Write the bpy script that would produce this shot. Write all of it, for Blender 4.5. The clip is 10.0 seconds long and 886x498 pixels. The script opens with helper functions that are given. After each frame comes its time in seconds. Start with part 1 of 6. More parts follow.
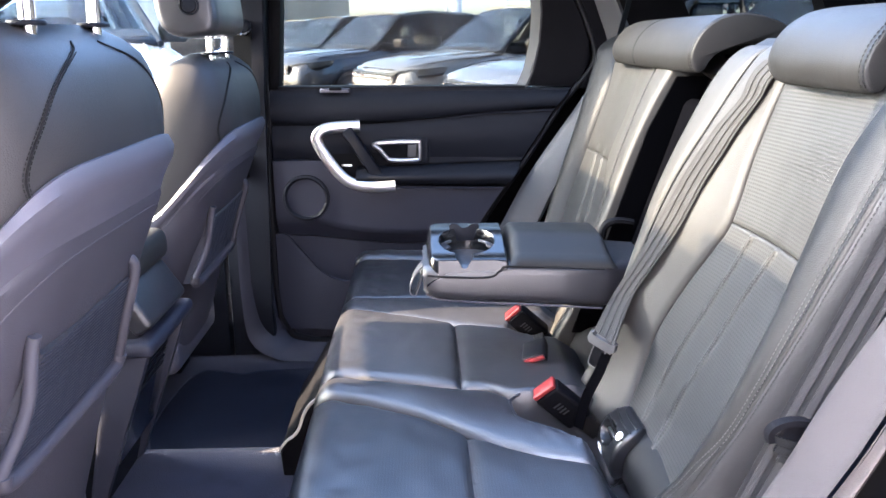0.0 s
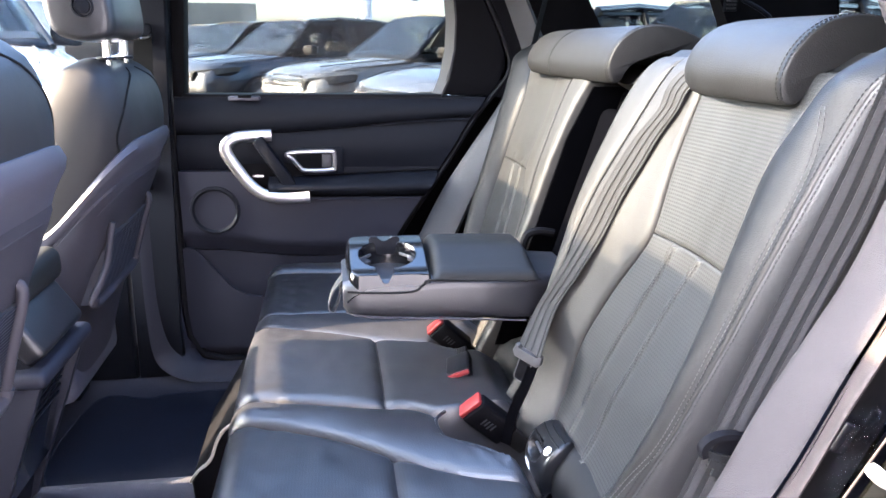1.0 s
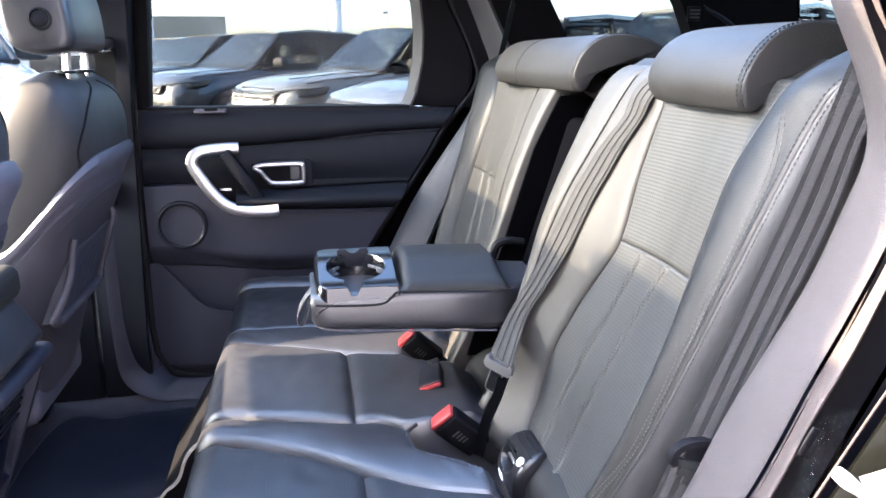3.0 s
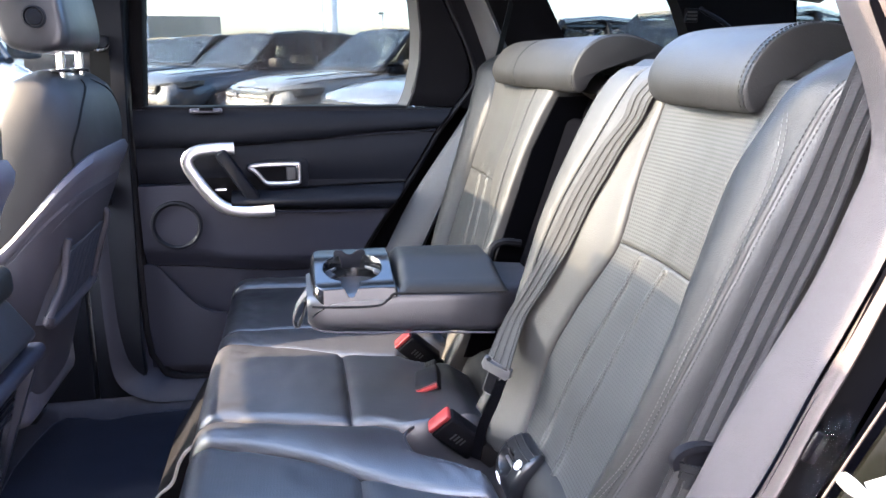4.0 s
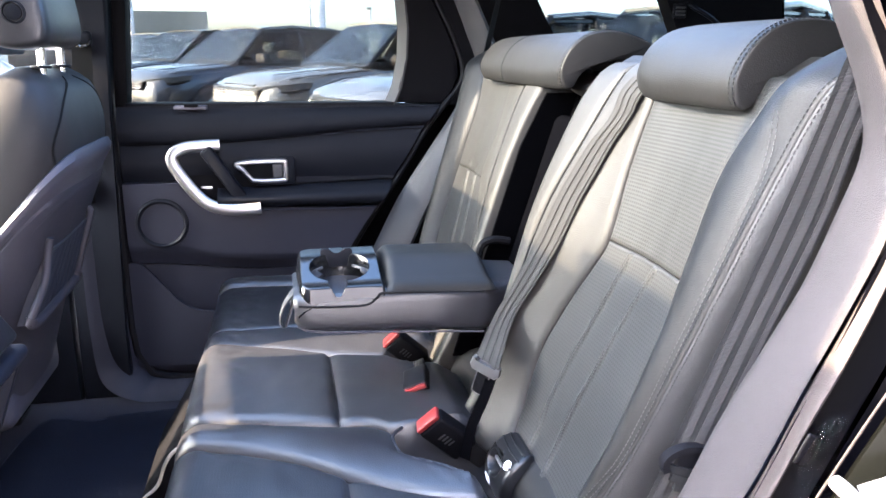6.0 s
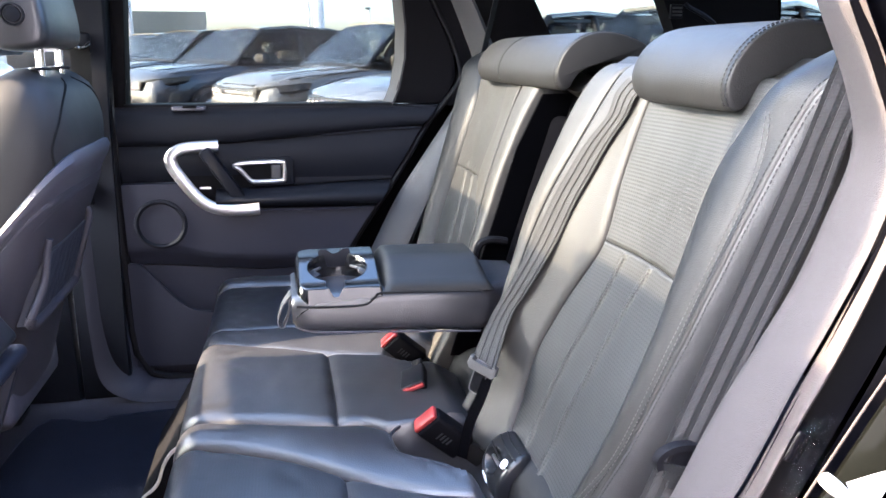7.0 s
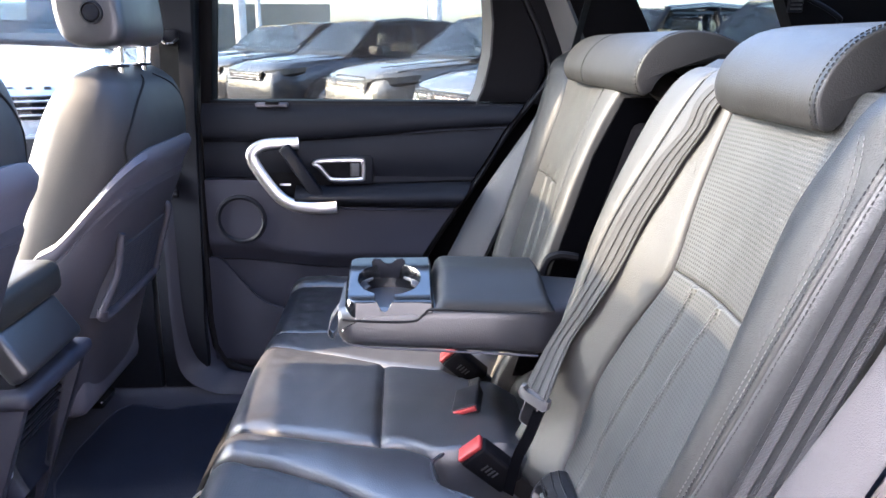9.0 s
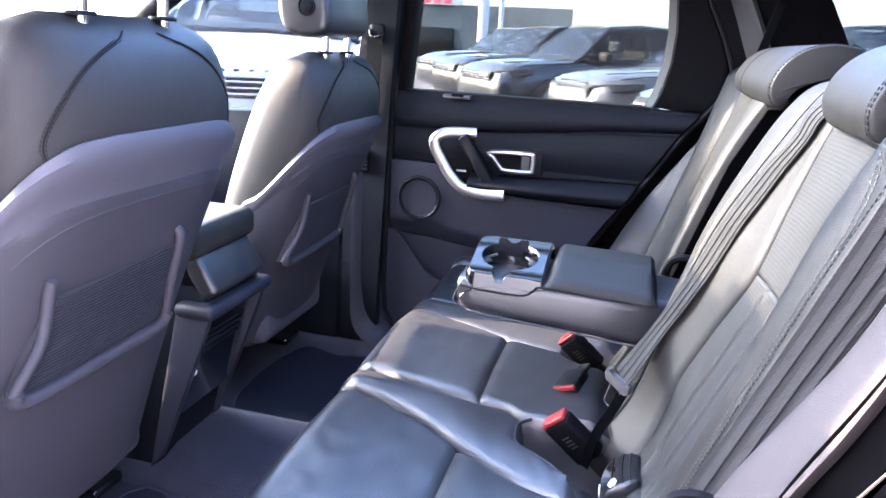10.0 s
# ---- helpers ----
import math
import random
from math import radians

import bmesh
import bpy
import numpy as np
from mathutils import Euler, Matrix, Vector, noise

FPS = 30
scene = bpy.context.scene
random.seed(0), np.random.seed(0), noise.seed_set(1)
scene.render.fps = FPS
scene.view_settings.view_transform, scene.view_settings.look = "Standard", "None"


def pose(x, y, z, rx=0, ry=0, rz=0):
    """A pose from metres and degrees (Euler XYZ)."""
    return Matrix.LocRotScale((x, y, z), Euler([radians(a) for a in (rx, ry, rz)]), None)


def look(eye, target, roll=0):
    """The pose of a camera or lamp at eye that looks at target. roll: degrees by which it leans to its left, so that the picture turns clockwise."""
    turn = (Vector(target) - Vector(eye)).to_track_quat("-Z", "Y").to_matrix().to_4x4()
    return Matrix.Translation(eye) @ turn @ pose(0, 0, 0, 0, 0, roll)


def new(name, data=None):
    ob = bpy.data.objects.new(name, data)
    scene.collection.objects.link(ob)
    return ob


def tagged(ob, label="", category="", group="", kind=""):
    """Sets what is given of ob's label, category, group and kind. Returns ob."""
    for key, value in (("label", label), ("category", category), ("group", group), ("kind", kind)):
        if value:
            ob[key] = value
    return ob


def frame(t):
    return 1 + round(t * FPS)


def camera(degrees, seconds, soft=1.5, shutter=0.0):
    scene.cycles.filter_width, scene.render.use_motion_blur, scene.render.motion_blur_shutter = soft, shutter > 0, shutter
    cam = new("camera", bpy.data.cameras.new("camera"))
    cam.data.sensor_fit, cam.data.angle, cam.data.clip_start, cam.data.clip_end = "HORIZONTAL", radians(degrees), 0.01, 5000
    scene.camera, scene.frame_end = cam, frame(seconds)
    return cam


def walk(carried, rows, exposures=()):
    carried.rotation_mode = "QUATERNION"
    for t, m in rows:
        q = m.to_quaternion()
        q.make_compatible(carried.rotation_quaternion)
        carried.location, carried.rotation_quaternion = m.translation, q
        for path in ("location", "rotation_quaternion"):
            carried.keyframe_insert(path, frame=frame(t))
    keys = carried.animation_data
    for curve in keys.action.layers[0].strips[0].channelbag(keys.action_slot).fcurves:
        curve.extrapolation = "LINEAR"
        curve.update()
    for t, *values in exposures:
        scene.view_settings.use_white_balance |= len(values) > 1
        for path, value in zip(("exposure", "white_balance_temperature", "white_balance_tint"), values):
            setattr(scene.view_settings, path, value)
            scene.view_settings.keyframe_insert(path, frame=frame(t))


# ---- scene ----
cam = camera(62.7, 10.0)
PATH = [
    (0, (-0.153, -1.36, 1.373), (-0.093, 0.56, 0.814), -0.2),
    (0.5, (-0.162, -1.339, 1.374), (0.058, 0.572, 0.828), 0.6),
    (1, (-0.161, -1.318, 1.373), (0.133, 0.585, 0.834), 0.6),
    (1.5, (-0.159, -1.315, 1.375), (0.169, 0.585, 0.845), 0.4),
    (2, (-0.152, -1.315, 1.369), (0.194, 0.585, 0.848), 0.2),
    (2.5, (-0.149, -1.314, 1.371), (0.207, 0.586, 0.857), 0.1),
    (4, (-0.153, -1.302, 1.369), (0.225, 0.595, 0.862), 0.4),
    (4.5, (-0.151, -1.298, 1.368), (0.234, 0.597, 0.858), 0.5),
    (5, (-0.15, -1.295, 1.368), (0.244, 0.597, 0.854), 0.5),
    (5.5, (-0.149, -1.289, 1.369), (0.254, 0.6, 0.852), 0.5),
    (7, (-0.146, -1.297, 1.373), (0.262, 0.591, 0.854), 0.3),
    (7.5, (-0.141, -1.304, 1.374), (0.246, 0.588, 0.855), 0.3),
    (8, (-0.128, -1.307, 1.371), (0.218, 0.592, 0.847), 0.3),
    (8.5, (-0.108, -1.25, 1.375), (0.171, 0.658, 0.841), 0.5),
    (9, (-0.048, -1.219, 1.387), (0.063, 0.704, 0.845), 0.5),
    (9.5, (0.026, -1.24, 1.388), (-0.168, 0.672, 0.834), 1.1),
    (10, (0.117, -1.334, 1.382), (-0.349, 0.532, 0.833), 3.4),
]
walk(cam, [(t, look(eye, target, roll)) for t, eye, target, roll in PATH], [(0, 6.95, 5620, 9), (8.5, 6.88, 5620, 8), (10, 7.0, 5320, 13)])

# ---- light ----
SUN_TO = Vector((-1.0, 0.02, 0.59)).normalized()
world = bpy.data.worlds.new("sky")
world.use_nodes = True
scene.world = world
wn = world.node_tree.nodes
sky = wn.new("ShaderNodeTexSky")
sky.sky_type = "NISHITA"
sky.sun_disc = False
sky.sun_elevation = math.asin(SUN_TO.z)
sky.sun_rotation = math.atan2(SUN_TO.x, SUN_TO.y)
sky.air_density, sky.dust_density, sky.ozone_density = 0.8, 3.5, 0.6
world.node_tree.links.new(sky.outputs[0], wn["Background"].inputs[0])
wn["Background"].inputs[1].default_value = 0.14
sun = new("sun", bpy.data.lights.new("sun", "SUN"))
sun.data.energy, sun.data.angle, sun.data.color = 1.85, radians(0.6), (1.0, 0.70, 0.42)
sun.matrix_world = look((0, 0, 0), tuple(-SUN_TO))


# ---- materials ----
def material(name, color, rough=0.5, metal=0.0, grain=0.0, grain_size=900.0, blotch=0.12, blotch_size=6.0, coat=0.0, sheen=0.0, spec=0.5):
    """A principled surface with two scales of variation and a fine relief."""
    m = bpy.data.materials.new(name)
    m.use_nodes = True
    n, l = m.node_tree.nodes, m.node_tree.links
    b = n["Principled BSDF"]
    b.inputs["Metallic"].default_value = metal
    b.inputs["Coat Weight"].default_value = coat
    b.inputs["Coat Roughness"].default_value = 0.05
    b.inputs["Sheen Weight"].default_value = sheen
    b.inputs["Specular IOR Level"].default_value = spec
    tc = n.new("ShaderNodeTexCoord")
    big = n.new("ShaderNodeTexNoise")
    big.inputs["Scale"].default_value, big.inputs["Detail"].default_value = blotch_size, 5
    l.new(tc.outputs["Object"], big.inputs["Vector"])
    mix = n.new("ShaderNodeMix")
    mix.data_type = "RGBA"
    mix.inputs["A"].default_value = (*[c * (1 - blotch) for c in color], 1)
    mix.inputs["B"].default_value = (*[min(1, c * (1 + blotch)) for c in color], 1)
    l.new(big.outputs["Fac"], mix.inputs["Factor"])
    l.new(mix.outputs["Result"], b.inputs["Base Color"])
    ro = n.new("ShaderNodeMapRange")
    ro.inputs["To Min"].default_value, ro.inputs["To Max"].default_value = max(0, rough - 0.07), min(1, rough + 0.07)
    l.new(big.outputs["Fac"], ro.inputs["Value"])
    l.new(ro.outputs[0], b.inputs["Roughness"])
    if grain:
        fine = n.new("ShaderNodeTexVoronoi")
        fine.inputs["Scale"].default_value = grain_size
        l.new(tc.outputs["Object"], fine.inputs["Vector"])
        bump = n.new("ShaderNodeBump")
        bump.inputs["Strength"].default_value, bump.inputs["Distance"].default_value = grain, 0.0006
        l.new(fine.outputs["Distance"], bump.inputs["Height"])
        l.new(bump.outputs[0], b.inputs["Normal"])
    return m


def leather(name, color, rough, wrinkle):
    """Grained hide: fine pebbles, soft creases and a worn, uneven gloss."""
    m = material(name, color, rough, grain=0.34, grain_size=620, blotch=0.16, blotch_size=9.0, spec=0.5 if rough < 0.4 else 0.17)
    n, l = m.node_tree.nodes, m.node_tree.links
    b = n["Principled BSDF"]
    fine = b.inputs["Normal"].links[0].from_node
    tc, no = n.new("ShaderNodeTexCoord"), n.new("ShaderNodeTexNoise")
    no.inputs["Scale"].default_value, no.inputs["Detail"].default_value, no.inputs["Distortion"].default_value = 15.0, 3.0, 0.8
    l.new(tc.outputs["Object"], no.inputs["Vector"])
    bump = n.new("ShaderNodeBump")
    bump.inputs["Strength"].default_value, bump.inputs["Distance"].default_value = wrinkle, 0.004
    l.new(no.outputs["Fac"], bump.inputs["Height"])
    l.new(bump.outputs[0], fine.inputs["Normal"])
    return m


def dotted(m, step, size, dark, axes=("Y", "Z")):
    """Adds a grid of small punched holes to a material."""
    n, l = m.node_tree.nodes, m.node_tree.links
    b = n["Principled BSDF"]
    source = b.inputs["Base Color"].links[0].from_socket
    tc, sep = n.new("ShaderNodeTexCoord"), n.new("ShaderNodeSeparateXYZ")
    l.new(tc.outputs["Object"], sep.inputs[0])
    sq = []
    for a in axes:
        f, s = n.new("ShaderNodeMath"), n.new("ShaderNodeMath")
        f.operation, s.operation = "PINGPONG", "SUBTRACT"
        f.inputs[1].default_value = step / 2
        l.new(sep.outputs[a], f.inputs[0])
        l.new(f.outputs[0], s.inputs[0])
        s.inputs[1].default_value = step / 4
        q = n.new("ShaderNodeMath")
        q.operation = "MULTIPLY"
        l.new(f.outputs[0], q.inputs[0])
        l.new(f.outputs[0], q.inputs[1])
        sq.append(q)
    add, less = n.new("ShaderNodeMath"), n.new("ShaderNodeMapRange")
    l.new(sq[0].outputs[0], add.inputs[0])
    l.new(sq[1].outputs[0], add.inputs[1])
    less.inputs["From Min"].default_value, less.inputs["From Max"].default_value = (size * 0.75) ** 2, (size * 1.25) ** 2
    l.new(add.outputs[0], less.inputs["Value"])
    mix = n.new("ShaderNodeMix")
    mix.data_type = "RGBA"
    mix.inputs["A"].default_value = (*dark, 1)
    l.new(less.outputs[0], mix.inputs["Factor"])
    l.new(source, mix.inputs["B"])
    l.new(mix.outputs["Result"], b.inputs["Base Color"])
    return m


def webbing(name, light, dark, step, axis):
    """Woven belt: fine ribs across and darker lengthwise stripes come from separate strips."""
    m = material(name, light, 0.75, blotch=0.1, spec=0.12)
    n, l = m.node_tree.nodes, m.node_tree.links
    b = n["Principled BSDF"]
    tc, w = n.new("ShaderNodeTexCoord"), n.new("ShaderNodeTexWave")
    w.bands_direction = axis
    w.inputs["Scale"].default_value = step
    l.new(tc.outputs["Object"], w.inputs["Vector"])
    bump = n.new("ShaderNodeBump")
    bump.inputs["Strength"].default_value, bump.inputs["Distance"].default_value = 0.6, 0.001
    l.new(w.outputs["Fac"], bump.inputs["Height"])
    l.new(bump.outputs[0], b.inputs["Normal"])
    return m


def glass(name, tint, gloss=0.5):
    """A thin pane: clear, with a reflection that grows towards grazing views."""
    m = bpy.data.materials.new(name)
    m.use_nodes = True
    n, l = m.node_tree.nodes, m.node_tree.links
    n.remove(n["Principled BSDF"])
    t, g, mix, lw = n.new("ShaderNodeBsdfTransparent"), n.new("ShaderNodeBsdfGlossy"), n.new("ShaderNodeMixShader"), n.new("ShaderNodeLayerWeight")
    t.inputs[0].default_value = (*tint, 1)
    g.inputs["Roughness"].default_value = 0.0
    lw.inputs["Blend"].default_value = 0.5
    p, k = n.new("ShaderNodeMath"), n.new("ShaderNodeMapRange")
    p.operation = "POWER"
    p.inputs[1].default_value = 3.5
    l.new(lw.outputs["Facing"], p.inputs[0])
    k.inputs["To Min"].default_value, k.inputs["To Max"].default_value = gloss * 0.12, gloss
    l.new(p.outputs[0], k.inputs["Value"])
    l.new(k.outputs[0], mix.inputs[0])
    l.new(t.outputs[0], mix.inputs[1])
    l.new(g.outputs[0], mix.inputs[2])
    l.new(mix.outputs[0], n["Material Output"].inputs[0])
    return m


LEATHER = leather("black_leather", (0.0163, 0.0160, 0.0152), 0.52, 0.12)
# the same leather, darkened for shade on headrests, outer bolsters and roll
LEATHER_SHADE = leather("shaded_leather", (0.0055, 0.0055, 0.0055), 0.52, 0.1)
# the same leather, lightened for light from the open near door
LEATHER_FRONT = leather("front_seat_leather", (0.0190, 0.0184, 0.0190), 0.5, 0.1)
# the same leather, darkened for the shaded bolster flanks
LEATHER_SIDE_SHADE = leather("shaded_bolster_leather", (0.0095, 0.0095, 0.0102), 0.50, 0.1)
# smoother finish, its tone also lowered for the shade on the cushions
LEATHER_SMOOTH = leather("smooth_leather", (0.0122, 0.0127, 0.0155), 0.34, 0.08)
PERF = dotted(leather("perforated_leather", (0.0175, 0.0180, 0.0178), 0.55, 0.1), 0.0050, 0.0014, (0.0015, 0.0015, 0.0015))
# perforated leather again, darkened and blued for the shaded cushions
PERF_FLAT = dotted(leather("perforated_cushion", (0.0114, 0.0120, 0.0147), 0.38, 0.06), 0.0046, 0.0014, (0.001, 0.001, 0.001), ("X", "Y"))
THREAD = material("grey_thread", (0.0288, 0.0288, 0.0280), 0.8)
THREAD_DARK = material("dark_thread", (0.0065, 0.0065, 0.007), 0.9, spec=0.1)
SOFT = material("soft_touch_plastic", (0.0057, 0.0065, 0.0092), 0.46, grain=0.3, grain_size=800, spec=0.06)
DOOR = material("door_moulding", (0.0132, 0.0143, 0.0218), 0.5, grain=0.3, grain_size=900, spec=0.15)
SHELL_FIELD = material("textured_shell_plastic", (0.0291, 0.0278, 0.0354), 0.58, spec=0.25, grain=0.4, grain_size=900)
HARD = material("moulded_plastic", (0.0457, 0.0439, 0.0557), 0.5, spec=0.35, grain=0.25, grain_size=1000)
DARK = material("dark_plastic", (0.0022, 0.0022, 0.0029), 0.6, spec=0.04, grain=0.2)
GLOSS = material("gloss_black", (0.008, 0.008, 0.009), 0.12, coat=1.0)
SILVER = material("satin_silver", (0.36, 0.36, 0.37), 0.33, metal=0.9, blotch=0.04)
CHROME = material("chrome", (0.85, 0.86, 0.88), 0.08, metal=1.0, blotch=0.02)
STEEL = material("steel", (0.55, 0.55, 0.57), 0.3, metal=1.0)
RED = material("red_button", (0.110, 0.0105, 0.0115), 0.4, spec=0.2)
CARPET = material("carpet", (0.0137, 0.0153, 0.0242), 0.95, grain=1.0, grain_size=350, blotch=0.4, blotch_size=16, sheen=0.05, spec=0.1)
MAT_RUB = material("floor_mat", (0.0073, 0.0086, 0.0140), 0.9, spec=0.1, blotch=0.4, blotch_size=20, grain=1.0, grain_size=420)
BELT = webbing("belt_webbing", (0.0151, 0.0150, 0.0146), (0.05, 0.05, 0.05), 260, "Z")
BELT_LIGHT = webbing("belt_stripe", (0.0210, 0.0208, 0.0203), (0.03, 0.03, 0.03), 260, "Z")
BELT_BLACK = webbing("belt_webbing_black", (0.0022, 0.0022, 0.0024), (0.03, 0.03, 0.03), 260, "Z")
# near-black without gloss, for the armrest recess, its flap and one belt end
NEAR_BLACK = material("near_black_matt", (0.0010, 0.0010, 0.0013), 0.95, spec=0.0)
BELT_DARK = webbing("belt_webbing_dark", (0.0081, 0.0078, 0.0084), (0.03, 0.03, 0.03), 260, "Z")
SEAL = material("rubber_seal", (0.004, 0.004, 0.005), 0.6, spec=0.08)
TRIM_GREY = material("grey_pillar_trim", (0.0149, 0.0124, 0.0124), 0.85, spec=0.1, grain=0.2, grain_size=700)
CLOTH = material("headliner_cloth", (0.16, 0.15, 0.145), 0.9, grain=0.4, grain_size=500)
FABRIC = material("grey_fabric", (0.0154, 0.0144, 0.0154), 0.9, spec=0.06, grain=0.35, grain_size=900, blotch=0.08, blotch_size=60)
PAINT_BLACK = material("black_paint", (0.0015, 0.0014, 0.0018), 0.15, spec=0.03)
JAMB = material("jamb_paint", (0.0004, 0.0004, 0.0006), 0.2, spec=0.012)
PAINT_OLIVE = material("wing_paint", (0.0016, 0.0017, 0.0014), 0.25, spec=0.06)
WHITE_PLASTIC = material("white_plastic", (0.11, 0.11, 0.11), 0.45)
BEZEL = material("satin_black_bezel", (0.0050, 0.0052, 0.0060), 0.3, spec=0.3)
WHITE_PRINT = material("white_print", (0.7, 0.7, 0.7), 0.5)
FILM = glass("clear_film", (0.95, 0.95, 0.96), 0.035)
MESHNET = material("net_cloth", (0.020, 0.019, 0.024), 0.8, grain=1.0, grain_size=300)
SPEAKER = dotted(material("speaker_mesh", (0.022, 0.022, 0.025), 0.45), 0.0045, 0.0014, (0.001, 0.001, 0.001), ("X", "Z"))
GREY_PLASTIC = material("grey_plastic", (0.036, 0.036, 0.0375), 0.45, spec=0.2)
CREAM = material("pale_trim", (0.30, 0.28, 0.245), 0.6)
GLASS = glass("window_glass", (0.203, 0.202, 0.190), 0.03)
GLASS_FRONT = glass("front_glass", (0.38, 0.39, 0.387), 0.12)
GLASS_WIND = glass("windscreen_glass", (0.48, 0.49, 0.485), 0.12)
GLASS_ROOF = glass("roof_glass", (0.208, 0.225, 0.232), 0.2)
GLASS_DARK = glass("car_glass", (0.55, 0.58, 0.57), 0.16)
GLASS_PRIVACY = glass("privacy_glass", (0.07, 0.065, 0.065), 0.14)
GLASS_SCREEN = glass("car_windscreen", (0.52, 0.60, 0.64), 0.45)
PAVING = material("concrete_paving", (0.125, 0.122, 0.128), 0.9, grain=0.8, grain_size=60, blotch=0.3, blotch_size=0.8)


# ---- mesh helpers ----
def part(name, bm, mat, parent=None, label="", smooth=True, angle=38):
    bmesh.ops.recalc_face_normals(bm, faces=bm.faces)
    for f in bm.faces:
        f.smooth = smooth
    lim = radians(angle)
    for e in bm.edges:
        if len(e.link_faces) == 2 and e.calc_face_angle(0) > lim:
            e.smooth = False
    me = bpy.data.meshes.new(name)
    bm.to_mesh(me)
    bm.free()
    me.materials.append(mat)
    ob = new(name, me)
    if parent is not None:
        ob.parent = parent
    if label:
        tagged(ob, label)
    return ob


def thing(name, label, category, at=(0, 0, 0), group="", kind=""):
    ob = new(name)
    ob.empty_display_size = 0.05
    ob.location = at
    return tagged(ob, label, category, group, kind)


def piece(name, bm, mat, owner, label="", **kw):
    """A part whose mesh is given in world places."""
    ob = part(name, bm, mat, owner, label, **kw)
    ob.matrix_parent_inverse = Matrix.Translation(-Vector(owner.location)) if owner.parent is None else Matrix()
    return ob


def rbox(x0, x1, y0, y1, z0, z1, r=0.01, seg=3, bm=None):
    bm = bm or bmesh.new()
    v = bmesh.ops.create_cube(bm, size=1.0)["verts"]
    for p in v:
        p.co = Vector(((x0 + x1) / 2 + p.co.x * (x1 - x0), (y0 + y1) / 2 + p.co.y * (y1 - y0), (z0 + z1) / 2 + p.co.z * (z1 - z0)))
    if r > 0:
        edges = list({e for p in v for e in p.link_edges})
        bmesh.ops.bevel(bm, geom=edges, offset=r, segments=seg, profile=0.5, affect="EDGES")
    return bm


def turned(bm, m):
    bmesh.ops.transform(bm, matrix=m, verts=bm.verts)
    return bm


def smooth_line(pts, n=6, closed=False):
    """Points of a smooth curve through pts."""
    P = [Vector(p) for p in pts]
    out, k = [], len(P)
    for i in range(k if closed else k - 1):
        a, b = P[i], P[(i + 1) % k]
        p = P[(i - 1) % k] if closed or i else a
        q = P[(i + 2) % k] if closed or i + 2 < k else b
        for j in range(n):
            t = j / n
            out.append(0.5 * ((2 * a) + (b - p) * t + (2 * p - 5 * a + 4 * b - q) * t * t + (3 * a - p - 3 * b + q) * t ** 3))
    if not closed:
        out.append(P[-1])
    return out


def prism(poly, axis, a0, a1, r=0.0, seg=2, bm=None):
    """A polygon drawn in the plane across an axis, given thickness from a0 to a1."""
    bm = bm or bmesh.new()
    def at(p, a):
        return {"y": (p[0], a, p[1]), "x": (a, p[0], p[1]), "z": (p[0], p[1], a)}[axis]
    lo = [bm.verts.new(at(p, a0)) for p in poly]
    hi = [bm.verts.new(at(p, a1)) for p in poly]
    k = len(poly)
    faces = [bm.faces.new(lo), bm.faces.new(hi)]
    for i in range(k):
        bm.faces.new((lo[i], lo[(i + 1) % k], hi[(i + 1) % k], hi[i]))
    if r > 0:
        rim = list({e for f in faces for e in f.edges})
        bmesh.ops.bevel(bm, geom=rim, offset=r, segments=seg, profile=0.5, affect="EDGES", clamp_overlap=True)
    return bm


def loft(rings, caps=True, bm=None):
    bm = bm or bmesh.new()
    rows = [[bm.verts.new(p) for p in ring] for ring in rings]
    k = len(rows[0])
    for a, b in zip(rows, rows[1:]):
        for i in range(k):
            bm.faces.new((a[i], a[(i + 1) % k], b[(i + 1) % k], b[i]))
    if caps:
        bm.faces.new(rows[0])
        bm.faces.new(rows[-1])
    return bm


def sheet(f, nu, nv, back=None, bm=None):
    """A surface f(u, v) for u, v from 0 to 1; with back(u, v), a closed body between the two."""
    bm = bm or bmesh.new()
    def rows(g):
        return [[bm.verts.new(g(i / nu, j / nv)) for j in range(nv + 1)] for i in range(nu + 1)]
    A = rows(f)
    for i in range(nu):
        for j in range(nv):
            bm.faces.new((A[i][j], A[i + 1][j], A[i + 1][j + 1], A[i][j + 1]))
    if back:
        B = rows(back)
        for i in range(nu):
            for j in range(nv):
                bm.faces.new((B[i][j], B[i][j + 1], B[i + 1][j + 1], B[i + 1][j]))
        rim = [(i, 0) for i in range(nu)] + [(nu, j) for j in range(nv)] + [(i, nv) for i in range(nu, 0, -1)] + [(0, j) for j in range(nv, 0, -1)]
        for (a, b), (c, d) in zip(rim, rim[1:] + rim[:1]):
            bm.faces.new((A[a][b], B[a][b], B[c][d], A[c][d]))
    return bm


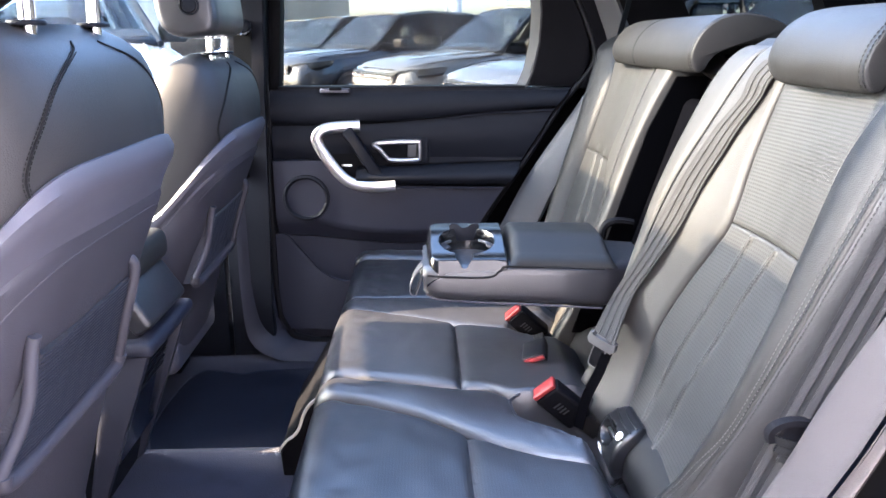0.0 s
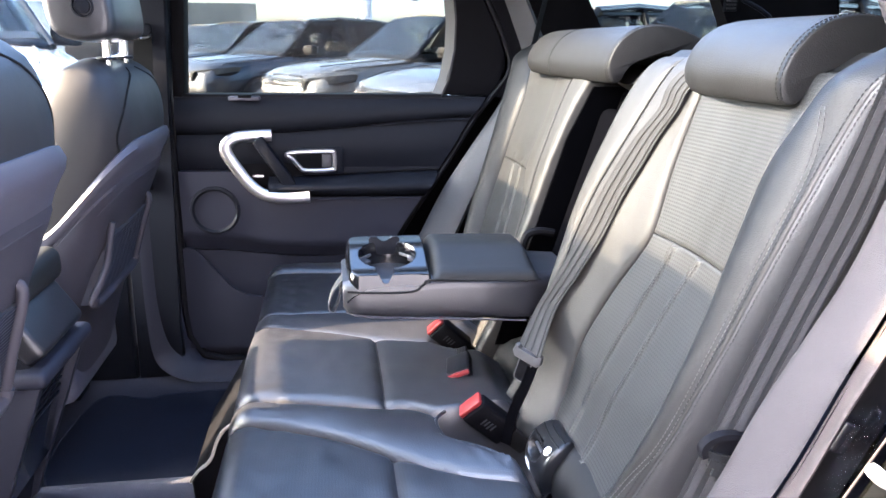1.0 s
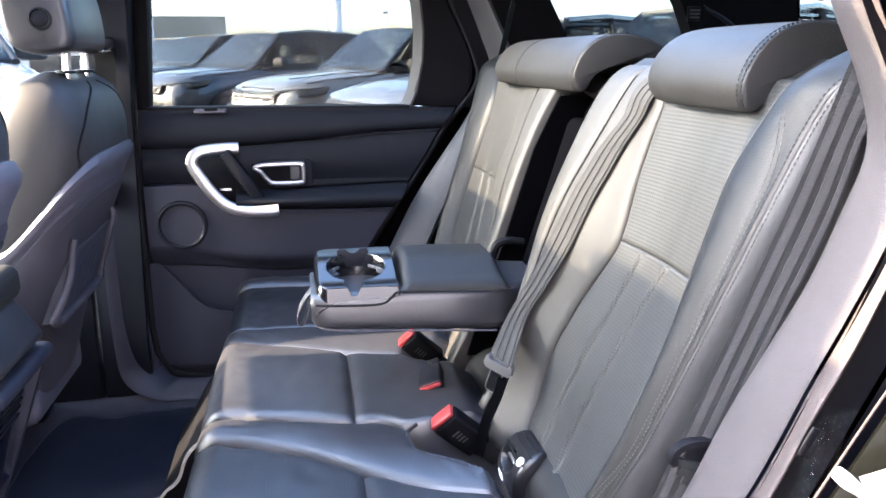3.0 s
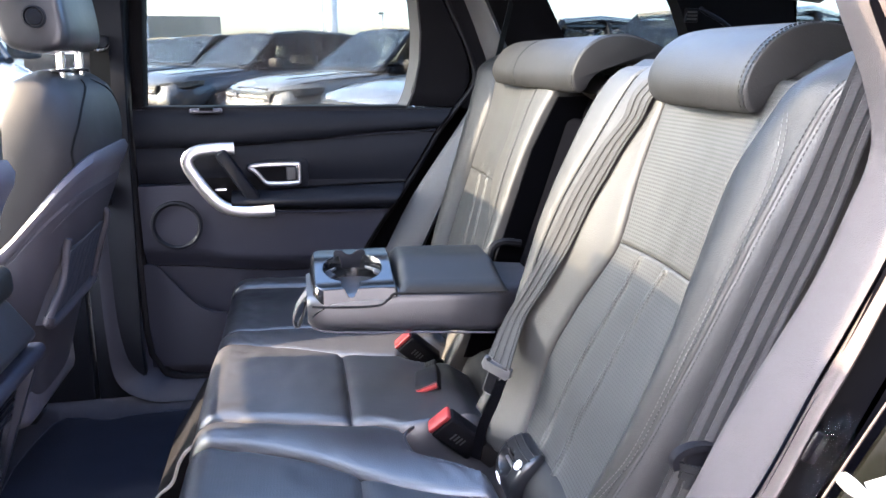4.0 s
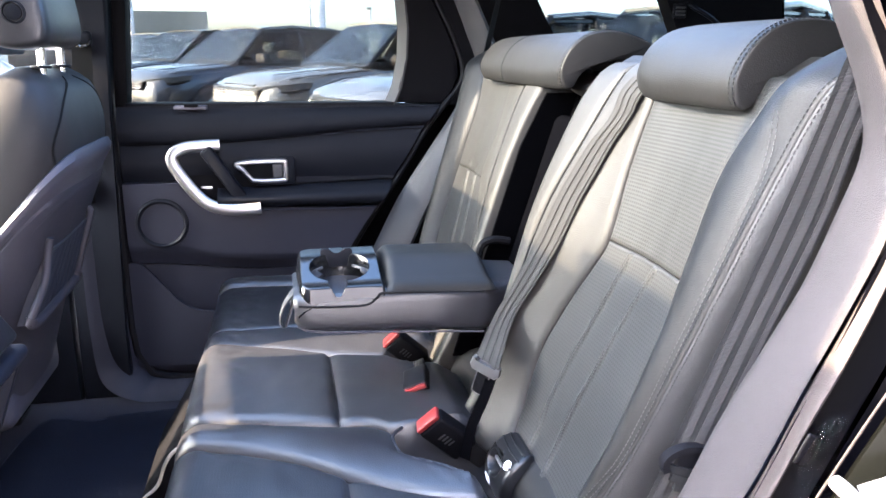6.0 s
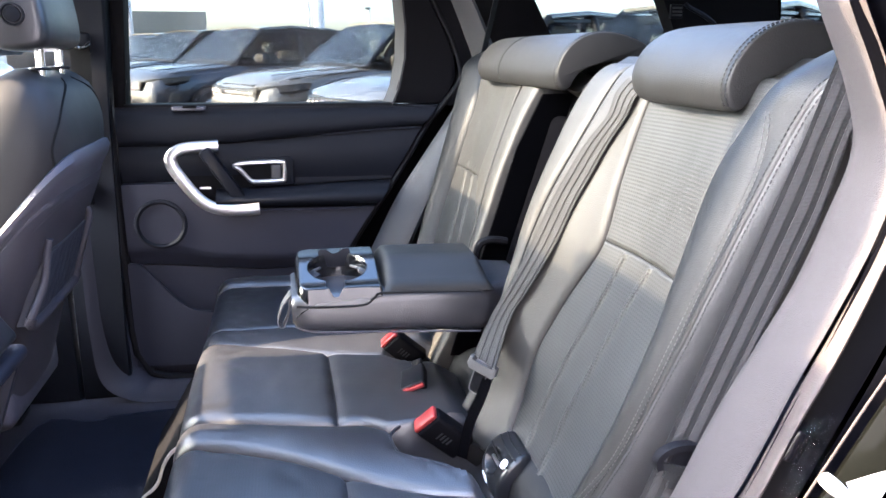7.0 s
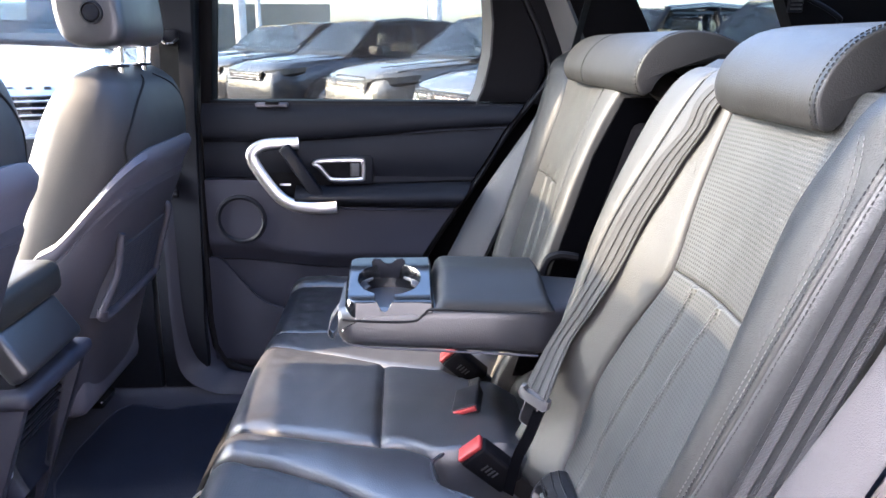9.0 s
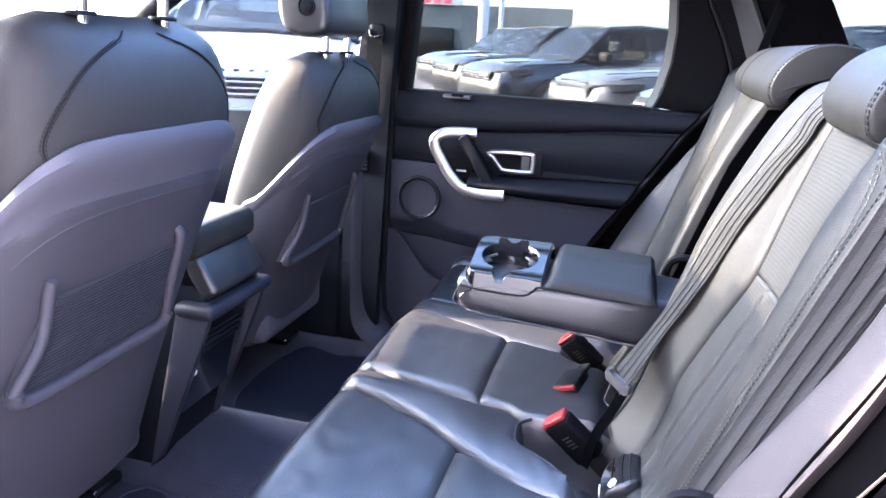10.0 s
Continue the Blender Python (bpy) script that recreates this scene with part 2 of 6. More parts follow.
def tube(pts, r, n=8, closed=False, flat=1.0, bm=None, up=None):
    """A round (or flattened) bar along points."""
    bm = bm or bmesh.new()
    P = [Vector(p) for p in pts]
    k = len(P)
    rings, last = [], Vector(up or (0.123, 0.345, 0.93))
    for i in range(k):
        a = P[(i - 1) % k] if closed or i else P[i]
        b = P[(i + 1) % k] if closed or i + 1 < k else P[i]
        d = (b - a).normalized()
        s = d.cross(last)
        s = s.normalized() if s.length > 1e-6 else d.orthogonal().normalized()
        w = s.cross(d)
        if up is None:
            last = w
        rr = r(i / max(1, k - 1)) if callable(r) else r
        rings.append([P[i] + s * math.cos(q) * rr + w * math.sin(q) * rr * flat for q in [2 * math.pi * j / n for j in range(n)]])
    if closed:
        rows = [[bm.verts.new(p) for p in ring] for ring in rings]
        for a, b in zip(rows, rows[1:] + rows[:1]):
            for i in range(n):
                bm.faces.new((a[i], a[(i + 1) % n], b[(i + 1) % n], b[i]))
        return bm
    return loft(rings, bm=bm)


def strap(pts, across, width, thick, bm=None):
    """A flat band along points; across: its width's direction."""
    bm = bm or bmesh.new()
    P = [Vector(p) for p in pts]
    rings = []
    for i, p in enumerate(P):
        d = (P[min(i + 1, len(P) - 1)] - P[max(i - 1, 0)]).normalized()
        a = Vector(across[i] if isinstance(across, list) else across)
        a = (a - d * a.dot(d)).normalized() * width / 2
        n = d.cross(a).normalized() * thick / 2
        rings.append([p - a - n, p + a - n, p + a + n, p - a + n])
    return loft(rings, bm=bm)


def ribbon(left, right, a, b, lift=(0, 0, 0), thick=0.0015, bm=None):
    """A flat band between two edge lines, from share a to share b of the width."""
    L, R = smooth_line(left, 8), smooth_line(right, 8)
    n = min(len(L), len(R))
    o = Vector(lift)
    rings = []
    for i in range(n):
        p, q = L[i].lerp(R[i], a) + o, L[i].lerp(R[i], b) + o
        d = (L[min(i + 1, n - 1)] - L[max(i - 1, 0)]).normalized()
        k = d.cross(q - p).normalized() * thick
        rings.append([p, q, q + k, p + k])
    return loft(rings, bm=bm)


def disc(center, axis, r, h, n=32, bevel=0.0):
    bm = bmesh.new()
    bmesh.ops.create_cone(bm, cap_ends=True, segments=n, radius1=r, radius2=r, depth=h)
    if bevel:
        e = [e for e in bm.edges if any(len(f.verts) > 4 for f in e.link_faces)]
        bmesh.ops.bevel(bm, geom=e, offset=bevel, segments=2, profile=0.5, affect="EDGES")
    q = Vector((0, 0, 1)).rotation_difference(Vector(axis)).to_matrix().to_4x4()
    return turned(bm, Matrix.Translation(center) @ q)


def stitches(pts, step, length, r, bm=None):
    """Short raised threads along a line."""
    bm = bm or bmesh.new()
    P = [Vector(p) for p in pts]
    seg = [(b - a).length for a, b in zip(P, P[1:])]
    total, s = sum(seg), step / 2
    while s < total - length:
        ends = []
        for q in (s, s + length):
            i = 0
            while i < len(seg) - 1 and q > seg[i]:
                q -= seg[i]
                i += 1
            ends.append(P[i].lerp(P[i + 1], q / seg[i]))
        tube([ends[0], ends[0].lerp(ends[1], 0.5), ends[1]], r, 5, bm=bm)
        s += step
    return bm


def smoothstep(a, b, x):
    t = min(1, max(0, (x - a) / (b - a)))
    return t * t * (3 - 2 * t)


def hump(x, c, w):
    t = (x - c) / w
    return math.exp(-t * t)


# ---- the car's shell ----
def bx(z):
    """The front plane of the rear backrests."""
    return 0.292 + 0.305 * (z - 1.115)


# rear edge of the rear door openings, the same on both sides
EDGE = [(0.235, 1.60), (0.275, 1.51), (0.325, 1.41), (0.352, 1.31), (0.300, 1.232), (0.250, 1.168), (0.190, 1.070), (0.135, 0.984), (0.070, 0.890), (0.010, 0.790), (-0.030, 0.690), (-0.065, 0.580), (-0.100, 0.470)]
EDGE_S = [(p.x, p.z) for p in smooth_line([(x, 0, z) for x, z in EDGE], 4)]

ground = bmesh.new()
bmesh.ops.create_grid(ground, x_segments=2, y_segments=2, size=400)
turned(ground, Matrix.Translation((0, 0, 0.12)))
tagged(part("ground", ground, PAVING), "pale grey concrete paving of a car park", "ground", kind="structure")

bm = prism([(-2.0, -0.86), (1.46, -0.86), (1.46, 0.86), (-2.0, 0.86)], "z", 0.30, 0.42)
tagged(part("floor", bm, CARPET), "dark carpeted car floor", "floor", kind="structure")
bm = prism([(-0.16, 0.42), (-0.13, 0.47), (-0.08, 0.49), (0.08, 0.49), (0.13, 0.47), (0.16, 0.42)], "x", -1.7, -0.2, 0.0)
tagged(part("tunnel", bm, CARPET), "dark carpeted centre tunnel", "floor", kind="structure")

# roof: cloth borders round a long glass panel
def roof_z(x, y):
    u = (x + 0.95) / 2.15
    return 1.585 + 0.06 * math.sin(math.pi * min(1, max(0, u * 0.8 + 0.1))) + 0.03 * math.cos(y / 0.66 * 1.4)


def roof_piece(x0, x1, y0, y1):
    def f(u, v):
        x, y = x0 + (x1 - x0) * u, y0 + (y1 - y0) * v
        return Vector((x, y, roof_z(x, y)))
    return sheet(f, 12, 8, lambda u, v: f(u, v) + Vector((0, 0, 0.05)))


for x0, x1, y0, y1 in ((-1.14, -0.81, -0.62, 0.62), (0.62, 1.34, -0.62, 0.62), (-0.81, 0.62, -0.62, -0.55), (-0.81, 0.62, 0.57, 0.62)):
    tagged(part("ceiling", roof_piece(x0, x1, y0, y1), CLOTH), "pale cloth headliner border round the glass roof", "ceiling", kind="structure")
bm = sheet(lambda u, v: Vector((-0.81 + 1.43 * u, -0.55 + 1.12 * v, roof_z(-0.81 + 1.43 * u, -0.55 + 1.12 * v) + 0.045)), 20, 10)
tagged(part("window_roof", bm, GLASS_ROOF), "long fixed glass roof panel", "window", kind="structure")

for s, side in ((1, "far"), (-1, "near")):
    def Y(a, s=s):
        return a * s
    # outer body side below the windows, in front of and behind the rear door
    bm = prism([(0.02, 0.30), (1.45, 0.30), (1.45, 1.15), (0.62, 1.19), (0.37, 1.25)] + [(x + (-0.03 if s > 0 else 0.14), z) for x, z in EDGE_S if z < 1.25], "y", Y(0.873 if s > 0 else 0.835), Y(0.90))
    tagged(part("body_side", bm, PAINT_BLACK), "glossy black rear body side of the car", "car body", kind="structure")
    # C pillar
    bm = prism([(x + (0.004 if s > 0 else 0.05), z) for x, z in EDGE_S if z > 1.225] + [(0.64, 1.20), (0.625, 1.42), (0.565, 1.53), (0.50, 1.62)], "y", Y(0.79), Y(0.87))
    tagged(part("pillar", bm, DARK), "black plastic pillar behind the rear door", "pillar", kind="structure")
    # D pillar
    bm = prism([(1.12, 1.14), (1.37, 1.14), (1.32, 1.62), (0.885, 1.62), (0.948, 1.52), (0.995, 1.42)], "y", Y(0.74), Y(0.80))
    tagged(part("pillar", bm, DARK), "black plastic rear pillar", "pillar", kind="structure")
    # quarter glass
    bm = prism([(0.60, 1.18), (1.14, 1.16), (0.95, 1.62), (0.48, 1.62)], "y", Y(0.82), Y(0.824))
    tagged(part("window_rear_side", bm, GLASS), "rear quarter window pane", "window", kind="structure")
    # boot side lining
    bm = prism([(0.30, 0.42), (1.36, 0.42), (1.36, 1.18), (0.46, 1.22)], "y", Y(0.70), Y(0.78), 0.01)
    tagged(part("side_lining", bm, DARK), "black moulded load-space side lining", "lining", kind="structure")
    # roof rail
    bm = tube([(-1.12, Y(0.60), 1.59), (-0.7, Y(0.61), 1.615), (-0.1, Y(0.61), 1.64), (0.6, Y(0.61), 1.63), (1.3, Y(0.60), 1.57)], 0.045, 10)
    tagged(part("roof_rail", bm, CLOTH), "pale cloth-covered roof rail", "rail", kind="structure")
    # A pillar
    bm = tube([(-1.75, Y(0.76), 1.10), (-1.53, Y(0.74), 1.30), (-1.32, Y(0.72), 1.46), (-1.08, Y(0.70), 1.60)], 0.035, 10)
    tagged(part("pillar", bm, DARK), "dark windscreen pillar", "pillar", kind="structure")
    # B pillar
    bm = prism([(-0.74, 0.42), (-0.60, 0.42), (-0.612, 0.60), (-0.600, 0.90), (-0.590, 1.22), (-0.560, 1.62), (-0.66, 1.62), (-0.71, 1.22), (-0.73, 0.8)], "y", Y(0.745), Y(0.83), 0.012)
    tagged(part("pillar", bm, SOFT), "dark plastic pillar between the doors", "pillar", kind="structure")
    # front door
    bm = prism([(-1.75, 0.42), (-0.745, 0.42), (-0.735, 1.16), (-1.78, 1.10)], "y", Y(0.74), Y(0.86), 0.015)
    tagged(part("front_door", bm, SOFT), "dark front door panel, closed", "car door", kind="structure")
    bm = prism([(-1.76, 1.10), (-0.74, 1.16), (-0.68, 1.60), (-1.06, 1.58), (-1.32, 1.44)], "y", Y(0.79), Y(0.794))
    tagged(part("window_front", bm, GLASS_FRONT), "clear front door window pane", "window", kind="structure")
    # sill
    bm = prism([(-0.62, 0.30), (0.10, 0.30), (0.04, 0.452 if s > 0 else 0.47), (-0.60, 0.44)], "y", Y(0.78 if s > 0 else 0.70), Y(0.88), 0.015)
    tagged(part("door_sill", bm, DOOR), "dark moulded plastic door sill trim", "sill", kind="structure")

bm = prism([(-0.70, 0.42), (-0.50, 0.42), (-0.50, 0.452), (-0.57, 0.47), (-0.575, 0.60), (-0.57, 1.22), (-0.70, 1.22)], "y", 0.872, 0.905)
tagged(part("body_side", bm, PAINT_BLACK), "black outer skin between the far doors", "car body", kind="structure")
bm = prism([(-1.8, 0.30), (0.2, 0.30), (0.2, 0.47), (-1.8, 0.47)], "y", 0.884, 0.92)
tagged(part("body_sill", bm, PAINT_BLACK), "black outer sill under the far doors", "car body", kind="structure")

# the near rear door, out of view, stands wide open and shades the opening
swing = Matrix.Translation((-0.62, -0.90, 0)) @ Matrix.Rotation(radians(-112), 4, "Z")
bm = turned(prism([(0.0, 0.36), (0.62, 0.36), (0.80, 0.62), (0.99, 0.98), (1.02, 1.16), (0.0, 1.18)], "y", -0.05, 0.08, 0.02), swing)
near_door = tagged(part("near_rear_door", bm, PAINT_BLACK), "black near rear car door standing wide open", "car door", kind="structure")
bm = prism([(0.01, 1.18), (0.06, 1.18), (0.08, 1.56), (0.70, 1.56), (0.97, 1.16), (1.02, 1.16), (0.74, 1.61), (0.03, 1.61)], "y", -0.02, 0.03)
part("window_frame", turned(bm, swing), PAINT_BLACK, near_door)
part("pane", turned(prism([(0.06, 1.17), (0.97, 1.16), (0.70, 1.56), (0.08, 1.56)], "y", 0.003, 0.007), swing), GLASS_PRIVACY, near_door)
# roof side above the closed far doors
bm = sheet(lambda u, v: (-1.12 + 2.42 * u, 0.63 + 0.23 * v, 1.66 - 0.05 * v), 10, 4, lambda u, v: (-1.12 + 2.42 * u, 0.63 + 0.23 * v, 1.70 - 0.05 * v))
tagged(part("roof_side", bm, PAINT_BLACK), "black roof side above the far doors", "roof", kind="structure")
bm = sheet(lambda u, v: (-1.12 + 1.42 * u, -0.60 - 0.175 * v, 1.66 - 0.05 * v), 10, 4, lambda u, v: (-1.12 + 1.42 * u, -0.60 - 0.18 * v, 1.70 - 0.06 * v))
tagged(part("roof_side", bm, PAINT_BLACK), "black roof side above the near doors", "roof", kind="structure")

bm = prism([(0.30, -0.61), (1.34, -0.61), (1.34, -0.87), (0.30, -0.87)], "z", 1.615, 1.66)
tagged(part("roof_side", bm, PAINT_BLACK), "black roof side above the near rear window", "roof", kind="structure")
bm = prism([(x - 0.05, z) for x, z in EDGE_S if z > 1.2] + [(x + 0.06, z) for x, z in EDGE_S[::-1] if z > 1.2], "y", 0.873, 0.90)
tagged(part("pillar_skin", bm, PAINT_BLACK), "black outer skin of the far rear pillar", "car body", kind="structure")
# firewall, bonnet, windscreen, tail
bm = prism([(-1.80, 0.30), (-1.70, 0.30), (-1.70, 1.02), (-1.80, 1.05)], "y", -0.86, 0.86)
tagged(part("bulkhead", bm, DARK), "dark front bulkhead of the cabin", "wall", kind="structure")
bm = sheet(lambda u, v: (-1.78 - 1.05 * u, -0.80 + 1.6 * v, 1.08 - 0.12 * u * u + 0.03 * math.cos((v - 0.5) * 3)), 8, 8)
tagged(part("bonnet", bm, PAINT_BLACK), "glossy black bonnet of the car", "car body", kind="structure")
bm = sheet(lambda u, v: (-1.76 + 0.64 * u, (-0.72 + 1.44 * v) * (1 - 0.08 * u), 1.08 + 0.53 * u), 6, 6)
tagged(part("window_screen", bm, GLASS_WIND), "clear windscreen pane", "window", kind="structure")
# unseen band, added to keep sun off most of the centre cushion
bm = sheet(lambda u, v: (-1.33 + 0.26 * u, -0.30 + 0.40 * v, 1.433 + 0.217 * u + 0.004), 4, 4, lambda u, v: (-1.32 + 0.26 * u, -0.30 + 0.40 * v, 1.413 + 0.217 * u))
tagged(part("screen_sun_block", bm, DARK), "unseen black band that blocks sun at the windscreen's top", "windscreen band", kind="structure")
# unseen visor, added to limit the sun that falls on the rear seat
bm = sheet(lambda u, v: (-1.215 + 0.12 * u, 0.255 + 0.17 * v, 1.530 + 0.10 * u), 3, 3, lambda u, v: (-1.210 + 0.12 * u, 0.255 + 0.17 * v, 1.518 + 0.10 * u))
tagged(part("sun_visor", bm, CLOTH), "unseen cloth visor that blocks sun at the windscreen's top", "sun visor", kind="structure")
bm = prism([(1.38, 0.30), (1.46, 0.30), (1.46, 1.12), (1.38, 1.14)], "y", -0.86, 0.86)
tagged(part("tailgate", bm, DARK), "dark lower tailgate panel", "tailgate", kind="structure")
bm = prism([(1.42, 1.14), (1.426, 1.14), (1.30, 1.62), (1.294, 1.62)], "y", -0.74, 0.74)
tagged(part("window_rear", bm, GLASS), "rear window pane", "window", kind="structure")


# ---- far rear door ----
door = thing("rear_door", "closed rear car door with black trim and silver pull handle", "car door", (-0.2, 0.82, 0.45))
low = [(-0.592, 0.455), (-0.600, 0.60), (-0.598, 0.90), (-0.585, 1.232)] + [(x - 0.008, z) for x, z in EDGE_S if 0.46 < z < 1.24]
piece("door_body", prism(low, "y", 0.80, 0.87, 0.006), SOFT, door)
frame_rear = [(0.158, 1.236), (0.177, 1.28), (0.193, 1.36), (0.196, 1.44), (0.188, 1.52), (0.166, 1.60)] + [(x - 0.008, z) for x, z in EDGE_S if z > 1.23]
piece("window_frame", prism(frame_rear, "y", 0.80, 0.87, 0.006), DARK, door)
piece("window_frame", prism([(-0.588, 1.225), (-0.556, 1.232), (-0.535, 1.52), (-0.53, 1.62), (-0.565, 1.62)], "y", 0.80, 0.87, 0.006), DARK, door)
bm = strap([(0.140, 0.825, 1.226), (0.152, 0.825, 1.242), (0.168, 0.825, 1.28), (0.184, 0.825, 1.36), (0.187, 0.825, 1.44), (0.179, 0.825, 1.52), (0.157, 0.825, 1.60)], (-0.34, 1, 0), 0.058, 0.006)
piece("window_seal", bm, GREY_PLASTIC, door, "grey rubber run of the window")
piece("window_sill", prism([(-0.56, 1.226), (0.155, 1.228), (0.155, 1.238), (-0.56, 1.238)], "y", 0.79, 0.855, 0.003), SEAL, door)
pane = piece("window_pane", prism([(-0.56, 1.22), (0.18, 1.22), (0.20, 1.62), (-0.53, 1.62)], "y", 0.850, 0.854), GLASS, door)


def xcut(z):
    """The door's rear edge at a height."""
    pts = [p for p in EDGE_S]
    for (x0, z0), (x1, z1) in zip(pts, pts[1:]):
        if z1 <= z <= z0:
            return x0 + (x1 - x0) * (z0 - z) / (z0 - z1) - 0.012
    return pts[-1][0]


def split1(x):
    return 1.128 + 0.048 * smoothstep(-0.45, 0.25, x)


def split2(x):
    return 0.953 - 0.006 * smoothstep(-0.3, 0.1, x)


def band(z_low, z_high, depth, x0=-0.583, nx=36, nz=14):
    """A door strip that runs from the front edge to the curved rear edge. depth(x, v) gives how far it stands out."""
    def f(u, v):
        xm = x0 + (xcut(1.0) - x0) * u
        z = z_low(xm) + (z_high(xm) - z_low(xm)) * v
        x = x0 + (xcut(z) - x0) * u
        return (x, 0.80 - depth(x, v), z)
    return sheet(f, nx, nz, lambda u, v: (f(u, v)[0], 0.806, f(u, v)[2]))


piece("upper_pad", band(split1, lambda x: 1.230, lambda x, v: 0.012 + 0.022 * math.sin(math.pi * min(1, v * 1.1)) ** 0.6 * (1 - 0.4 * v)), SOFT, door, "soft padded door top")
piece("insert_panel", band(lambda x: 1.012 + 0.01 * smoothstep(-0.3, 0.2, x), lambda x: split1(x) - 0.004, lambda x, v: 0.006 + 0.006 * (1 - v), x0=-0.44), SOFT, door, "dark leather-look insert")
piece("armrest_pad", band(lambda x: split2(x) + 0.003, lambda x: 1.009 + 0.01 * smoothstep(-0.3, 0.2, x), lambda x, v: 0.01 + 0.055 * math.sin(math.pi * min(1, 0.15 + v * 0.85)) ** 0.7, x0=-0.34), SOFT, door, "padded armrest strip")
piece("lower_panel", band(lambda x: 0.800 - 0.03 * smoothstep(-0.55, -0.1, x), lambda x: split2(x) if x > -0.30 else split2(x) + 0.075 * smoothstep(-0.30, -0.45, x), lambda x, v: 0.010 + 0.030 * smoothstep(0.0, 0.25, v)), DOOR, door, "moulded grey-black carrier panel")
piece("front_pad", band(lambda x: split2(x) + 0.078, split1, lambda x, v: 0.010 + 0.012 * math.sin(math.pi * v), x0=-0.583, nx=20), SOFT, door)
piece("pocket_panel", band(lambda x: 0.462, lambda x: 0.796 - 0.03 * smoothstep(-0.55, -0.1, x), lambda x, v: 0.006 + 0.004 * v), DOOR, door)
lip = smooth_line([(-0.592, 0.770, 0.806), (-0.555, 0.768, 0.800), (-0.50, 0.764, 0.735), (-0.455, 0.76, 0.685), (-0.40, 0.758, 0.660), (-0.30, 0.758, 0.654), (-0.15, 0.758, 0.652)], 5)
def pocket(u, v):
    i = u * (len(lip) - 1)
    a = lip[min(int(i), len(lip) - 2)].lerp(lip[min(int(i), len(lip) - 2) + 1], i - min(int(i), len(lip) - 2))
    return (a.x, a.y, 0.50 + (a.z - 0.50) * v)
piece("map_pocket", sheet(pocket, 30, 6, lambda u, v: Vector(pocket(u, v)) + Vector((0, 0.012, 0))), DOOR, door, "moulded door bin")
piece("seam", tube(smooth_line([(-0.13, 0.786, 1.014), (0.0, 0.784, 1.020), (0.15, 0.786, 1.024)], 4), 0.0016, 5), THREAD_DARK, door)
piece("trim_line", tube(smooth_line([(-0.28, 0.752, 0.950), (-0.10, 0.752, 0.946), (0.085, 0.752, 0.946)], 5), 0.003, 6), DOOR, door)
# chrome line under the padded top
piece("highlight_strip", tube(smooth_line([(-0.05, 0.786, 1.150), (0.06, 0.783, 1.161), (0.24, 0.784, 1.169)], 5), 0.0022, 6), DOOR, door)

# pull handle
pull = piece("pull_handle", rbox(-0.44, -0.24, 0.785, 0.80, 0.975, 1.115, 0.006), DARK, door)
C = smooth_line([(-0.326, 0.764, 1.128), (-0.372, 0.760, 1.127), (-0.420, 0.757, 1.122), (-0.447, 0.755, 1.105), (-0.448, 0.754, 1.080), (-0.425, 0.751, 1.040), (-0.392, 0.748, 0.995), (-0.360, 0.745, 0.968), (-0.320, 0.741, 0.956), (-0.270, 0.737, 0.954), (-0.226, 0.735, 0.957)], 5)
piece("grip_ring", tube(C, 0.0168, 14, flat=0.55, up=(0, 1, 0)), SILVER, door, "satin silver handle surround")
bm = turned(rbox(-0.017, 0.017, -0.016, 0.016, -0.088, 0.088, 0.007), Matrix.Translation((-0.317, 0.758, 1.045)) @ Matrix.Rotation(radians(-33), 4, "Y"))
piece("grip_bar", bm, SOFT, door, "dark grip bar")
# release lever
bez = piece("lever_bezel", prism([(-0.297, 1.080), (-0.250, 1.092), (-0.136, 1.094), (-0.128, 1.085), (-0.128, 1.022), (-0.136, 1.014), (-0.230, 1.012), (-0.245, 1.020)], "y", 0.772, 0.800, 0.004), SOFT, door)
ring = smooth_line([(-0.288, 0.770, 1.072), (-0.262, 0.768, 1.079), (-0.165, 0.768, 1.081), (-0.155, 0.768, 1.072), (-0.155, 0.768, 1.038), (-0.163, 0.768, 1.028), (-0.235, 0.768, 1.027), (-0.252, 0.769, 1.036), (-0.272, 0.769, 1.060)], 5, closed=True)
piece("lever_ring", tube(ring, 0.0065, 8, closed=True), SILVER, door, "bright lever surround")
piece("release_lever", rbox(-0.190, -0.162, 0.766, 0.774, 1.034, 1.074, 0.004), GREY_PLASTIC, door, "satin metal release lever")
piece("lever_cup", rbox(-0.262, -0.162, 0.7715, 0.774, 1.030, 1.077, 0.001, 1), DARK, door)
# loudspeaker
piece("speaker_ring", turned(loft([[((0.070 + dr) * math.cos(q), dy, (0.070 + dr) * math.sin(q)) for q in [2 * math.pi * k / 40 for k in range(40)]] for dr, dy in ((0, 0), (-0.002, -0.008), (-0.008, -0.010), (-0.014, -0.004), (-0.014, 0.004))], caps=False), Matrix.Translation((-0.491, 0.762, 0.918))), SOFT, door)
piece("speaker_cup", disc((-0.491, 0.7655, 0.918), (0, 1, 0), 0.0565, 0.002), DARK, door)
piece("speaker_grille", disc((-0.491, 0.765, 0.918), (0, 1, 0), 0.055, 0.005), SPEAKER, door, "round perforated speaker grille")
# window switch
piece("switch_plate", rbox(-0.437, -0.352, 0.768, 0.800, 1.222, 1.2335, 0.004), HARD, door)
piece("window_switch", rbox(-0.41, -0.375, 0.766, 0.79, 1.2285, 1.2375, 0.002), DARK, door)
# badge plate inside the pull handle
piece("badge", rbox(-0.385, -0.355, 0.782, 0.7845, 1.008, 1.013, 0.0), STEEL, door, "small metal badge strip")
